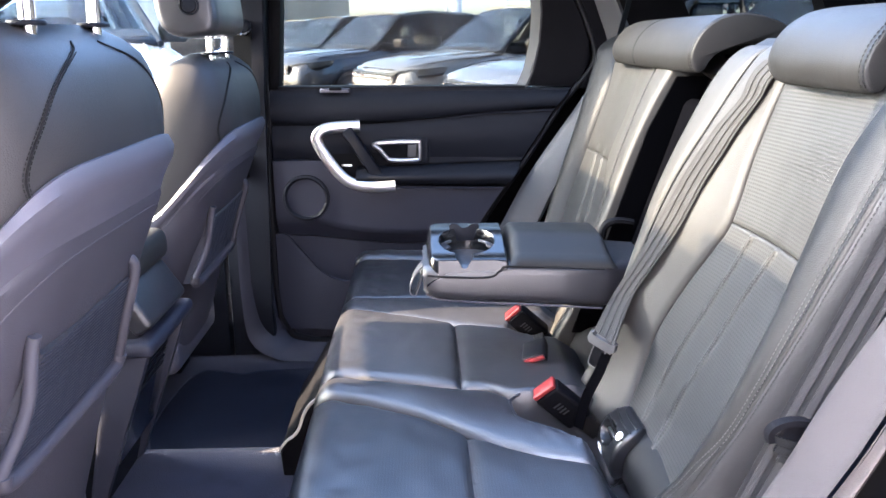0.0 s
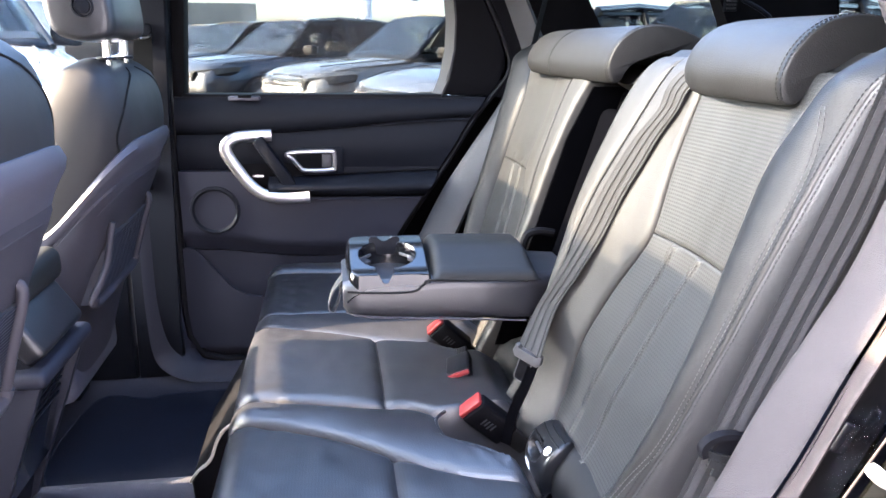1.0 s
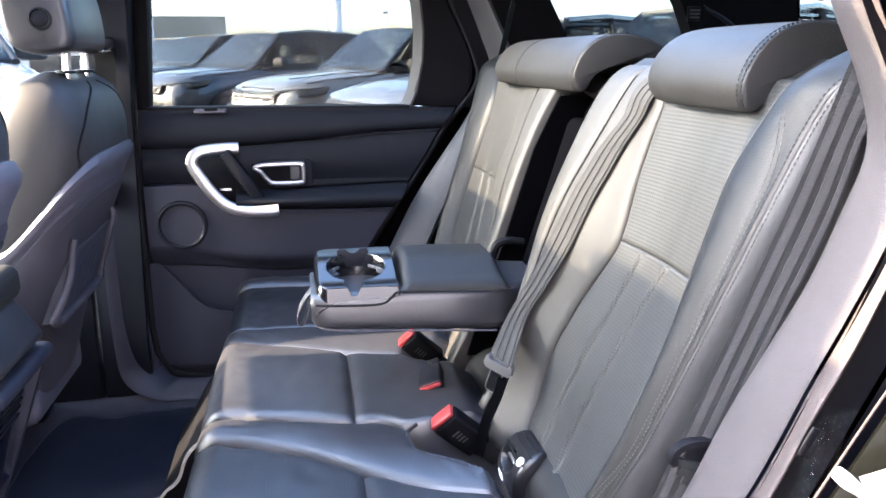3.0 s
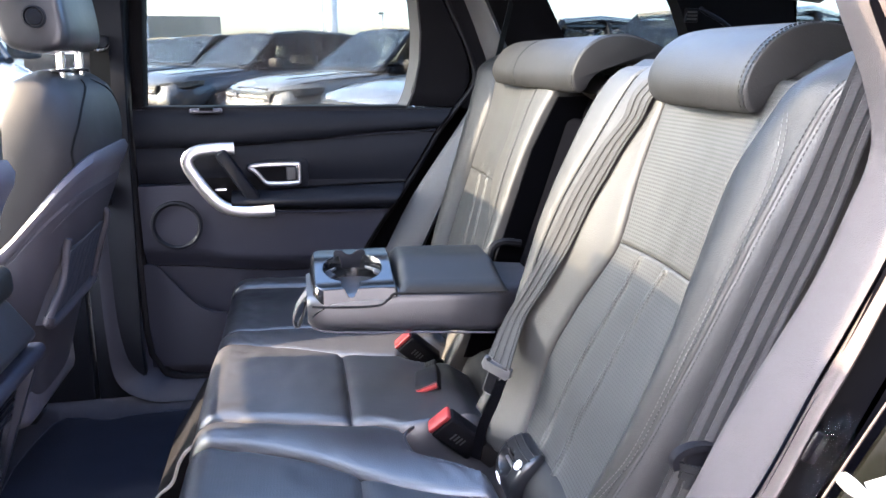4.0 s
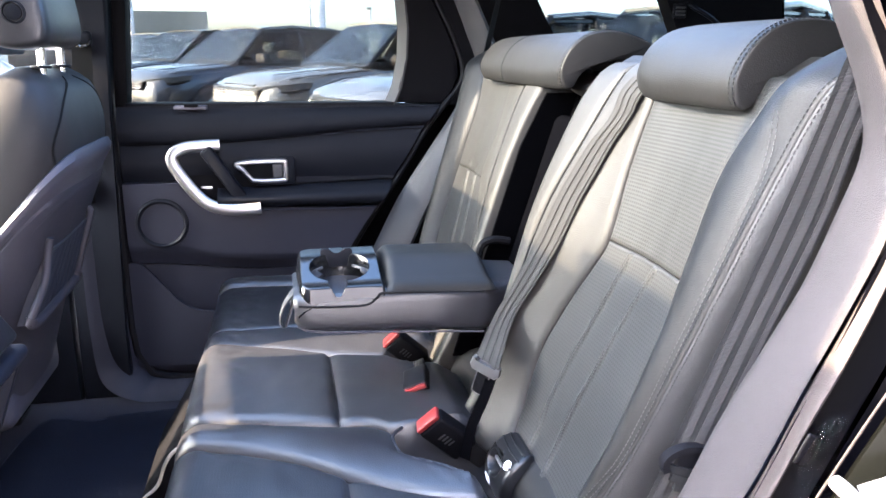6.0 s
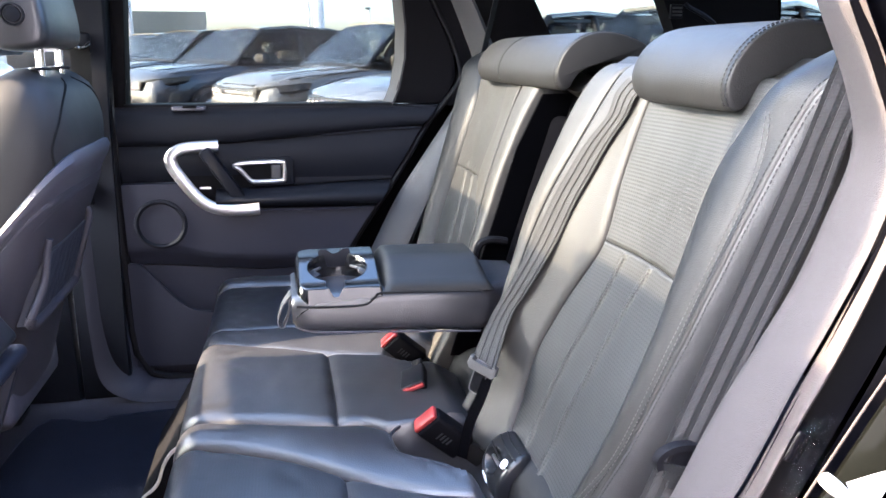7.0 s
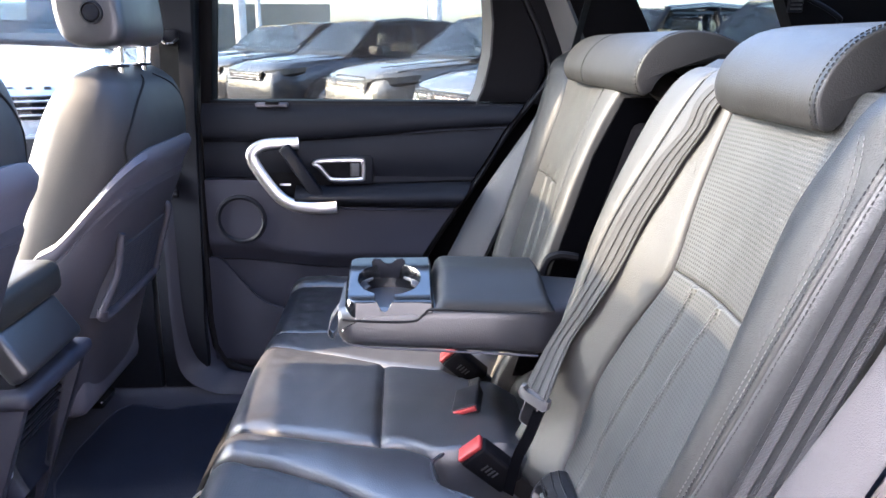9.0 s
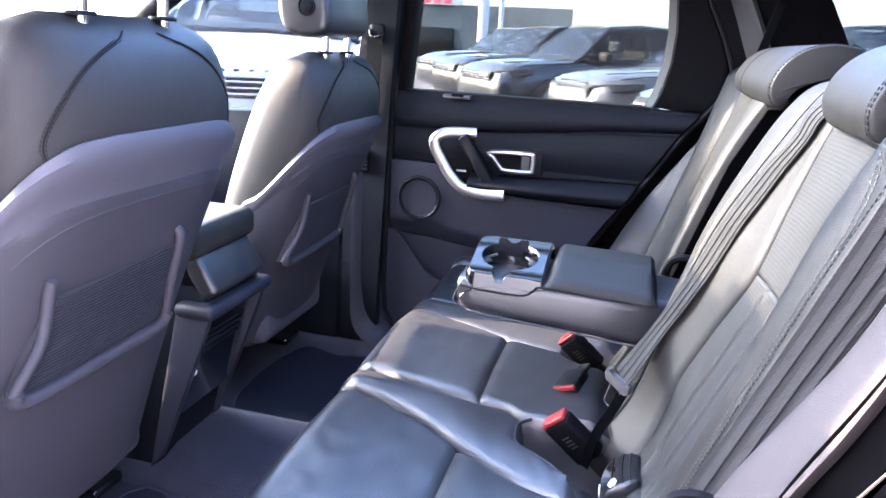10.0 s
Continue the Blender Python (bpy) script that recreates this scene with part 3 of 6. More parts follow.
bm = tube([(-0.598, 0.778, z) for z in (1.5, 1.2, 0.9, 0.62)] + [(-0.59, 0.778, 0.54), (-0.555, 0.778, 0.475), (-0.50, 0.778, 0.458), (-0.2, 0.778, 0.456), (0.0, 0.778, 0.46)], 0.012, 8)
tagged(part("door_seal", bm, SEAL), "black rubber seal round the rear door", "seal", kind="structure")
bm = tube(smooth_line([(x + 0.003, 0.793, z) for x, z in EDGE], 4), 0.008, 8)
tagged(part("door_seal", bm, SEAL), "black edge seal of the far door opening", "seal", kind="structure")


# ---- rear seats ----
def table(rows, z):
    """A smooth curve through rows of (z, value), z rising or falling."""
    R = sorted(rows)
    if z <= R[0][0]:
        return R[0][1]
    if z >= R[-1][0]:
        return R[-1][1]
    i = max(k for k in range(len(R) - 1) if R[k][0] <= z)
    def slope(k):
        p, q = R[max(k - 1, 0)], R[min(k + 1, len(R) - 1)]
        return (q[1] - p[1]) / (q[0] - p[0])
    (z0, v0), (z1, v1) = R[i], R[i + 1]
    h = z1 - z0
    t = (z - z0) / h
    return (2 * t ** 3 - 3 * t * t + 1) * v0 + (t ** 3 - 2 * t * t + t) * h * slope(i) + (3 * t * t - 2 * t ** 3) * v1 + (t ** 3 - t * t) * h * slope(i + 1)


# lines of a rear backrest: distance from the middle by height
def strip_u(z):
    return 0.165


def inner_u(z):
    return table([(1.34, 0.246), (1.26, 0.235), (1.15, 0.215), (1.05, 0.201), (0.95, 0.196), (0.74, 0.195)], z)


def perf_in(z):
    return table([(1.35, 0.350), (1.297, 0.346), (1.221, 0.344), (1.114, 0.356), (1.07, 0.337), (1.008, 0.304), (0.922, 0.274), (0.855, 0.268), (0.80, 0.284), (0.74, 0.315)], z)


def perf_out(z):
    return table([(1.36, 0.612), (1.315, 0.590), (1.26, 0.566), (1.217, 0.560), (1.12, 0.562), (1.07, 0.567), (0.992, 0.566), (0.913, 0.554), (0.834, 0.532), (0.74, 0.495)], z)


def stitch_1(z):
    return table([(1.36, 0.634), (1.325, 0.650), (1.30, 0.657), (1.262, 0.660), (1.228, 0.657), (1.123, 0.641), (1.064, 0.632), (0.979, 0.619), (0.916, 0.604), (0.858, 0.580), (0.74, 0.535)], z)


def stitch_2(z):
    return table([(1.385, 0.716), (1.33, 0.692), (1.30, 0.683), (1.264, 0.676), (1.225, 0.670), (1.081, 0.646), (1.019, 0.634), (0.951, 0.620), (0.884, 0.601), (0.74, 0.560)], z)


def seam_a(z):
    return table([(1.113, 0.420), (1.022, 0.391), (0.935, 0.363), (0.845, 0.344), (0.784, 0.351), (0.74, 0.375)], z)


def seam_b(z):
    return table([(1.113, 0.489), (1.047, 0.463), (0.94, 0.433), (0.861, 0.412), (0.80, 0.411), (0.74, 0.435)], z)


def back_face(u, z, side):
    """A point on the leather face of a backrest; u from the middle, side -1 near, 1 far."""
    a, b, c = perf_in(z), perf_out(z), stitch_2(z)
    if u < a:
        lean = table([(1.36, 0.012), (1.30, 0.034), (1.20, 0.050), (1.10, 0.055), (0.74, 0.050)], z)
        d = lean * smoothstep(-0.22, 1.0, (a - u) / (a - 0.165))
    elif u < b:
        d = -0.007 * math.sin(math.pi * (u - a) / (b - a))
        if z < 1.113:
            d += 0.0042 * hump(u, seam_a(z), 0.0042) + 0.0042 * hump(u, seam_b(z), 0.0042)
    else:
        t = (u - b) / (c - b)
        d = 0.036 * math.sin(math.pi / 2 * min(1, t / 0.6)) - 0.011 * smoothstep(0.6, 1, t)
        d -= 0.0022 * hump(u, stitch_1(z), 0.004)
    x = bx(z) - d
    x += 0.07 * smoothstep(1.325, 1.40, z) ** 2 - 0.012 * smoothstep(0.84, 0.76, z)
    x += 0.0030 * noise.noise(Vector((0.3 + side, u * 7, z * 6))) + 0.0012 * noise.noise(Vector((1.7 + side, u * 24, z * 15)))
    y = -u if side < 0 else u - table([(0.165, 0.120), (0.25, 0.082), (0.353, 0.035), (0.60, 0.020)], u)
    return Vector((x, y, z))


rear = thing("rear_seat", "black leather rear bench seat with perforated panels and lowered armrest", "car seat", (0.0, 0.0, 0.45))


def hide(left, right, z0, z1, side, nu, nv, fall=0.006, soft=0.012, edges=(1, 1, 1, 1)):
    """An upholstered panel between two lines of the backrest, rolled down into the seams at its edges (left, right, bottom, top)."""
    def f(u, v):
        z = z0 + (z1 - z0) * v
        a, b = left(z), right(z)
        p = back_face(a + (b - a) * u, z, side)
        e = 0.0
        for on, far in zip(edges, (u * (b - a), (1 - u) * (b - a), v * (z1 - z0), (1 - v) * (z1 - z0))):
            if on and far < soft:
                e = max(e, 1 - math.sqrt(max(0, 1 - (1 - far / soft) ** 2)))
        return p + Vector((fall * e, 0, -0.3 * fall * e))
    # rows crowd towards the edges
    def warp(k):
        return 0.5 - 0.5 * math.cos(math.pi * k)
    return sheet(lambda u, v: f(warp(u), warp(v)), nu, nv, lambda u, v: f(warp(u), warp(v)) + Vector((0.03, 0, 0)))


def rear_back(side, label, split):
    """An outer rear backrest; side -1 or 1."""
    def core(u, v):
        z = 0.735 + 0.635 * v
        return back_face(0.17 + (stitch_2(z) - 0.175) * u, z, side) + Vector((0.014, 0, 0))
    t = piece("backrest", sheet(core, 40, 40, lambda u, v: Vector((bx(core(u, v).z) + 0.12, core(u, v).y, core(u, v).z))), LEATHER_SHADE, rear, label)
    piece("inner_strip", hide(strip_u, inner_u, 0.74, 1.362, side, 16, 60, 0.010, 0.016), LEATHER, t)
    piece("inner_bolster", hide(inner_u, perf_in, 0.74, 1.365, side, 30, 60), LEATHER, t)
    piece("strip_seam", tube([back_face(inner_u(z), z, side) + Vector((0.0035, 0, 0)) for z in [0.76 + 0.585 * k / 40 for k in range(41)]], 0.0024, 6), THREAD_DARK, t)
    piece("upper_panel", hide(perf_in, perf_out, split, 1.350, side, 44, 44, 0.0045, 0.008), PERF, t, "perforated leather upper panel")
    piece("lower_panel", hide(perf_in, perf_out, 0.745, split, side, 150, 60, 0.0045, 0.008), PERF, t, "perforated leather lower panel with two raised seams")
    piece("outer_bolster", hide(perf_out, stitch_2, 0.74, 1.385, side, 34, 60, 0.004, 0.008), LEATHER_SHADE, t, "smooth black leather side bolster")

    def flank(u, v):
        z = 0.74 + 0.645 * v
        p = back_face(stitch_2(z), z, side)
        return p + Vector((0.115 * (1 - math.cos(u * math.pi / 2)) + 0.004 * (u < 0.01), side * (0.034 * math.sin(u * math.pi / 2)), 0))
    piece("bolster_side", sheet(flank, 16, 50), LEATHER_SIDE_SHADE, t)
    Z = [0.755 + 0.605 * k / 50 for k in range(51)]
    lift = Vector((-0.0008, 0, 0))
    for off in (-0.0016, 0.0016):
        piece("stitching", stitches([back_face(stitch_1(z) + off * 1.6, z, side) + lift for z in Z if z < 1.325], 0.0060, 0.0038, 0.0005), THREAD, t)
    for off in (-0.0046, 0.0046):
        line = [back_face(stitch_2(z) + off, z, side) + lift if off < 0 else flank(0.13, (z - 0.74) / 0.645) + lift for z in Z]
        piece("stitching", stitches(line, 0.0060, 0.0036, 0.0006), THREAD_DARK, t)
    for line_u in (seam_a, seam_b):
        for off in (-0.0032, 0.0032):
            line = [back_face(line_u(z) + off, z, side) + 1.6 * lift for z in [0.76 + (split - 0.766) * k / 30 for k in range(31)]]
            piece("stitching", stitches(line, 0.0052, 0.0034, 0.0005), THREAD, t)
    return t


rear_back(-1, "black leather rear backrest with perforated centre panel, sunlit above", 1.116)
rear_back(1, "black leather rear backrest beside the closed far door", 1.094)


HEAD = [(0.333, 1.316), (0.326, 1.338), (0.331, 1.360), (0.343, 1.380), (0.360, 1.396), (0.382, 1.407), (0.410, 1.411), (0.440, 1.408), (0.470, 1.399), (0.500, 1.385), (0.518, 1.369), (0.510, 1.357), (0.475, 1.362), (0.430, 1.361), (0.398, 1.355), (0.371, 1.344), (0.356, 1.329), (0.346, 1.313)]


def headrest(y0, y1, dx, label, seams, bend):
    """A comma-shaped headrest from its flat stitched end y0 to its rounder end y1."""
    P = [(p.x + dx, p.z) for p in smooth_line([(x, 0, z) for x, z in HEAD], 4, closed=True)]
    cx, cz = 0.40 + dx, 1.372
    w = abs(y1 - y0)
    steps = [(0.0, 0.88), (0.0010, 0.945), (0.0030, 0.982), (0.0055, 0.990), (0.0075, 0.972), (0.0095, 0.990), (0.018, 1.0), (0.05, 1.008)]
    steps += [(w * k / 10, 1.012) for k in range(2, 9)] + [(w - 0.04, 1.0), (w - 0.024, 0.975), (w - 0.012, 0.93), (w - 0.004, 0.86), (w, 0.72)]
    rings = []
    for d, k in steps:
        q = bend * smoothstep(0.45, 1.0, d / w)
        rings.append([(cx + (x - cx) * (0.4 + 0.6 * k) + q + 0.0016 * noise.noise(Vector((x * 20, d * 18 + y0, z * 20))), y0 + d, cz + (z - cz) * (0.25 + 0.75 * k)) for x, z in P])
    t = piece("headrest", loft(rings), LEATHER_SHADE, rear, label, angle=60)
    for y, tight in seams:
        for off in ((0.0030, 0.0115) if tight else (-0.0030, 0.0030)):
            line = [(cx + (x - cx) * (1.002 if tight else 1.014), y + off, cz + (z - cz) * (1.002 if tight else 1.014)) for x, z in P[:48]]
            piece("stitching", stitches(line, 0.0056, 0.0034, 0.0007 if tight else 0.0005), THREAD_DARK, t)
    for y in (y0 + w * 0.3, y1 - w * 0.3):
        piece("post", tube([(0.43, y, 1.36), (0.42, y, 1.28)], 0.006, 8), STEEL, t)
    return t


headrest(-0.571, -0.305, 0.0, "black leather headrest with stitched edge seam", [(-0.571, True)], 0.010)
headrest(-0.088, 0.505, -0.014, "wide black leather headrest with stitched seams", [(-0.088, True), (0.262, False)], 0.012)

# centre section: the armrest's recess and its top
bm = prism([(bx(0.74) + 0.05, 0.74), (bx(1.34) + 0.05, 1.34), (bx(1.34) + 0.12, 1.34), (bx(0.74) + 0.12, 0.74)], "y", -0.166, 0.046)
recess = piece("centre_recess", bm, NEAR_BLACK, rear, "dark open recess of the lowered armrest")
piece("recess_liner", prism([(bx(0.78) - 0.030, 0.78), (bx(1.20) - 0.030, 1.20), (bx(1.30) - 0.012, 1.30), (bx(1.30) + 0.08, 1.30), (bx(0.78) + 0.08, 0.78)], "y", 0.0405, 0.0465), NEAR_BLACK, recess, "near-black side of the recess")
piece("recess_liner", prism([(bx(0.78) - 0.030, 0.78), (bx(1.20) - 0.030, 1.20), (bx(1.30) - 0.012, 1.30), (bx(1.30) + 0.08, 1.30), (bx(0.78) + 0.08, 0.78)], "y", -0.1665, -0.1605), NEAR_BLACK, recess, "near-black side of the recess")


def saddle(u, v):
    y = -0.160 + 0.200 * v
    a = u * 2.4
    dip = 0.020 * math.sin(math.pi * v)
    return Vector((bx(1.33) + 0.030 - 0.030 * math.sin(a) + 0.05 * max(0, u - 0.5), y, 1.315 - dip + 0.030 * (1 - math.cos(a)) * 0.75))


piece("top_pad", sheet(saddle, 16, 16, lambda u, v: saddle(u, v) + Vector((0.03, 0, -0.01))), LEATHER_SHADE, recess, "leather saddle above the recess")
piece("inner_pad", turned(rbox(-0.02, 0.02, -0.088, 0.088, -0.24, 0.225, 0.018), Matrix.Translation((bx(1.03) + 0.036, -0.060, 1.045)) @ Matrix.Rotation(math.atan(0.305), 4, "Y")), NEAR_BLACK, recess, "near-black folding flap")
piece("hinge_cover", tube(smooth_line([(0.206, 0.030, 0.985), (0.214, 0.032, 1.012), (0.236, 0.030, 1.022), (0.268, 0.028, 1.018)], 4), 0.008, 8), DARK, recess)


# ---- cushion ----
def near_line(x):
    return -0.150 - 0.055 * smoothstep(-0.34, -0.06, x) - 0.07 * smoothstep(-0.06, 0.06, x)


def far_line(x):
    return 0.195 - 0.13 * smoothstep(-0.36, 0.04, x)


def near_perf(x):
    return table([(-0.36, -0.222), (-0.317, -0.230), (-0.27, -0.247), (-0.20, -0.279), (-0.135, -0.319), (-0.085, -0.357), (-0.028, -0.394), (0.031, -0.427), (0.19, -0.47)], x)


def far_perf(x):
    return table([(-0.36, 0.285), (-0.28, 0.282), (-0.10, 0.275), (0.04, 0.262), (0.19, 0.25)], x)


def cushion_patch(name, ya, yb, owner, mat, crown, base=0.780, label="", nu=84, nv=46, x_back=0.19, fall=0.010, soft=0.016, dip=0.006):
    """A seat cushion between two lines y(x), rounded over its front edge and drawn down at its seams."""
    def f(u, v):
        # u runs from the underside of the front, over the edge, to the back
        if u < 0.28:
            q = u / 0.28
            if q < 0.5:
                x, z = -0.318 - 0.027 * math.sin(q * math.pi), 0.56 + (base - 0.045 - 0.56) * q * 2
            else:
                a = (q - 0.5) * math.pi
                x, z = -0.345 + 0.045 * (1 - math.cos(a)), base - 0.045 + 0.045 * math.sin(a)
        else:
            x = -0.30 + (x_back + 0.30) * (u - 0.28) / 0.72
            z = base
        xs = max(x, -0.345)
        v = 0.5 - 0.5 * math.cos(math.pi * v)
        y = ya(xs) + (yb(xs) - ya(xs)) * v
        e = min(v, 1 - v) * abs(yb(xs) - ya(xs))
        r = 1 - min(1, e / soft)
        drop = fall * (1 - math.sqrt(max(0, 1 - r * r)))
        z += crown * math.sin(math.pi * v) ** 0.5 * (1 if u > 0.14 else 0) - (drop if u > 0.14 else 0)
        if u <= 0.14:
            x += drop
        if u > 0.2:
            z -= dip * hump(x, -0.084, 0.005) + 0.5 * dip * hump(x, -0.084, 0.016)
        z -= 0.05 * smoothstep(0.10, 0.19, x) if y > -0.30 else 0.07 * smoothstep(0.085, 0.135, x)
        # open recess round the near buckle, running back to the backrest
        z -= 0.055 * smoothstep(0.0, 0.022, min(x + 0.008, (y + 0.327 + 0.80 * x) / 1.28, -0.228 - y))
        z -= 0.055 * smoothstep(1.25, 0.75, math.hypot((x - 0.10) / 0.085, (y + 0.285) / 0.05))
        z -= 0.040 * smoothstep(1.25, 0.75, math.hypot((x - 0.11) / 0.07, (y - 0.07) / 0.06))
        # soft creases where the hide turns over the front and beside the recess
        k = 1.0 - 0.6 * smoothstep(-0.1, 0.1, x)
        z += 0.0030 * noise.noise(Vector((x * 8, y * 7, 0.7))) + 0.0018 * k * noise.noise(Vector((x * 30, y * 16, 2.1)))
        z += 0.0022 * hump(x, -0.27, 0.04) * noise.noise(Vector((x * 40 + y * 30, y * 45, 5.0)))
        z += 0.0011 * hump(x, 0.07, 0.05) * hump(y, -0.37, 0.05) * math.sin((x + y * 0.4) * 230)
        return Vector((x, y, z))
    bm = sheet(f, nu, nv, lambda u, v: Vector((f(u, v).x + 0.02, f(u, v).y, min(f(u, v).z - 0.03, 0.58))))
    return piece(name, bm, mat, owner, label), f


bench = rear
bc, fc = cushion_patch("centre_cushion", near_line, far_line, bench, LEATHER_SMOOTH, 0.010, 0.786, fall=0.013, soft=0.022)
bn, fn = cushion_patch("near_cushion", near_perf, near_line, bench, LEATHER_SMOOTH, 0.014, 0.778, fall=0.012, soft=0.020, dip=0.0)
cushion_patch("perforated_panel", lambda x: -0.600, lambda x: near_perf(x) - 0.001, bn, PERF_FLAT, 0.006, 0.781, "perforated leather cushion panel", fall=0.006, soft=0.010)
cushion_patch("outer_border", lambda x: -0.668, lambda x: -0.601, bn, LEATHER_SMOOTH, 0.010, 0.778, fall=0.012, soft=0.018, dip=0.0, nv=16)
bf, ff = cushion_patch("far_cushion", lambda x: far_line(x) + 0.002, far_perf, bench, LEATHER_SMOOTH, 0.010, 0.775, fall=0.012, soft=0.018, dip=0.0, nv=24)
cushion_patch("perforated_panel", lambda x: far_perf(x) + 0.001, lambda x: 0.590, bf, PERF_FLAT, 0.004, 0.777, "perforated leather cushion panel", fall=0.006, soft=0.010)
cushion_patch("outer_border", lambda x: 0.591, lambda x: 0.665, bf, LEATHER_SMOOTH, 0.012, 0.777, fall=0.012, soft=0.018, dip=0.0, nv=16)
for fsrc, v, own in ((fn, 0.965, bn), (fn, 0.05, bn), (ff, 0.93, bf), (ff, 0.07, bf), (fc, 0.02, bc)):
    piece("stitching", stitches([fsrc(0.16 + 0.70 * k / 40, v) + Vector((0, 0, 0.0006)) for k in range(41)], 0.0056, 0.0036, 0.0006), THREAD_DARK if own is not bf else THREAD, own)
piece("seam", tube([fc(0.28 + 0.72 * (0.216 / 0.49), k / 20) + Vector((0, 0, 0.0006)) for k in range(21)], 0.0012, 6), THREAD_DARK, bc)
bm = prism([(-0.30, 0.43), (0.18, 0.43), (0.18, 0.60), (-0.29, 0.60)], "y", -0.64, 0.64, 0.01)
piece("seat_base", bm, DARK, bench, "black plastic seat base")
for y in (-0.30, 0.26, 0.48):
    piece("slide_bracket", rbox(-0.345, -0.28, y - 0.03, y + 0.03, 0.50, 0.60, 0.006), GLOSS, bench)
piece("base_trim", tube(smooth_line([(-0.455, -0.004, 0.540), (-0.440, -0.010, 0.565), (-0.412, -0.018, 0.595), (-0.395, -0.028, 0.640), (-0.375, -0.040, 0.672), (-0.345, -0.052, 0.695)], 6), 0.0035, 6), CREAM, bench, "pale edging of the seat base")
piece("base_panel", prism([(-0.445, 0.43), (-0.30, 0.43), (-0.30, 0.69), (-0.350, 0.69), (-0.382, 0.66), (-0.405, 0.62), (-0.425, 0.585), (-0.452, 0.545)], "y", -0.015, 0.30, 0.006), DARK, bench, "black plastic bracket cover under the cushion")
piece("recess_piping", tube(smooth_line([(0.012, -0.238, 0.786), (-0.006, -0.262, 0.786), (-0.006, -0.298, 0.786), (0.003, -0.326, 0.787), (0.033, -0.349, 0.788), (0.063, -0.373, 0.788), (0.086, -0.398, 0.783), (0.092, -0.430, 0.778)], 5), 0.0028, 6), LEATHER_SMOOTH, bn)
# pad where cushion and backrest meet
bm = tube([(0.220, -0.66, 0.729), (0.220, -0.3, 0.729), (0.220, 0.3, 0.729), (0.220, 0.66, 0.729)], 0.066, 24)
piece("rear_roll", bm, LEATHER_SHADE, bench)


# ---- centre armrest ----
def arm_sec(x, z0, z1, ya=-0.140, yb=0.120, r=0.02):
    pts = []
    for cx, cy, a0 in ((yb - r, z1 - r, 0), (ya + r, z1 - r, 90), (ya + r, z0 + r, 180), (yb - r, z0 + r, 270)):
        for k in range(5):
            a = radians(a0 + 22.5 * k)
            pts.append((x, cx + r * math.cos(a), cy + r * math.sin(a)))
    return pts
rings = [arm_sec(-0.143, 0.960, 0.972, -0.120, 0.000, 0.005), arm_sec(-0.150, 0.948, 0.980, -0.134, 0.008, 0.014), arm_sec(-0.150, 0.938, 0.985, -0.144, 0.014), arm_sec(-0.142, 0.929, 0.987, -0.150, 0.018), arm_sec(-0.12, 0.923, 0.988, -0.153, 0.020), arm_sec(-0.02, 0.918, 0.988, -0.156, 0.030), arm_sec(0.0, 0.918, 0.992, -0.157, 0.036), arm_sec(0.08, 0.914, 0.992, -0.160, 0.037), arm_sec(0.165, 0.910, 0.990, -0.166, 0.037), arm_sec(0.19, 0.91, 0.988, -0.15, 0.035), arm_sec(0.30, 0.91, 0.98, -0.11, 0.03)]
arm = piece("armrest", loft(rings), LEATHER_SMOOTH, rear, "lowered leather armrest with cup holders")
def lid(u, v):
    x = 0.002 + 0.188 * u
    ya = -0.152 - 0.010 * u
    y = ya + (0.037 - ya) * v
    e = min(1, u * 0.188 / 0.020, (1 - u) * 0.188 / 0.016, (1 - v) * 0.19 / 0.024)
    n = min(1, v * 0.19 / 0.014)
    return (x, y, 0.990 - 0.004 * u + 0.036 * math.sin(e * math.pi / 2) ** 0.6 * (0.35 * math.sin(n * math.pi / 2) + 0.65 * smoothstep(0, 0.55, v)) + 0.003 * math.sin(math.pi * v))
piece("lid", sheet(lid, 26, 26, lambda u, v: (lid(u, v)[0], lid(u, v)[1], 0.985)), LEATHER_SHADE, arm, "padded leather lid")
piece("piping", tube([(-0.145, -0.135, 0.932), (-0.13, -0.146, 0.928), (-0.10, -0.1505, 0.925), (-0.02, -0.1545, 0.921), (0.08, -0.1605, 0.917), (0.165, -0.1665, 0.913)], 0.0018, 6), SHELL_FIELD, arm)
piece("tray_crease", tube(smooth_line([(-0.142, -0.150, 0.972), (-0.10, -0.1545, 0.970), (-0.035, -0.1565, 0.970), (-0.015, -0.157, 0.982), (0.001, -0.157, 0.990), (0.09, -0.1625, 0.988), (0.165, -0.167, 0.986)], 5), 0.0022, 6), THREAD_DARK, arm)
# cup holder tray
def tray(u, v):
    x = -0.143 + 0.143 * u
    y = -0.153 + 0.165 * v
    rim = 1.000 + 0.028 * smoothstep(0.0, 0.75, v)
    px, py, r = u * 0.143, v * 0.165, 0.026
    e = min(px, py, 0.165 - py)
    if px < r and py < r:
        e = r - math.hypot(r - px, r - py)
    if px < r and 0.165 - py < r:
        e = r - math.hypot(r - px, r - 0.165 + py)
    side = 0.032 * (1 - min(1, max(0, e) / 0.009)) ** 2 + max(0, -e) * 1.5
    side += 0.008 * (1 - min(1, (0.143 - px) / 0.004))
    z = rim - side * (1 - 0.5 * smoothstep(0.72, 0.95, u) * (v < 0.3))
    d = math.hypot((x + 0.070) / 1.16, y + 0.080) - 0.043
    slot = math.hypot(x + 0.077, y - min(-0.085, max(-0.1355, y))) - 0.0145
    deep = 1 - smoothstep(-0.003, 0.001, min(d, slot))
    z += (0.976 - z) * deep
    return (x, y, z)
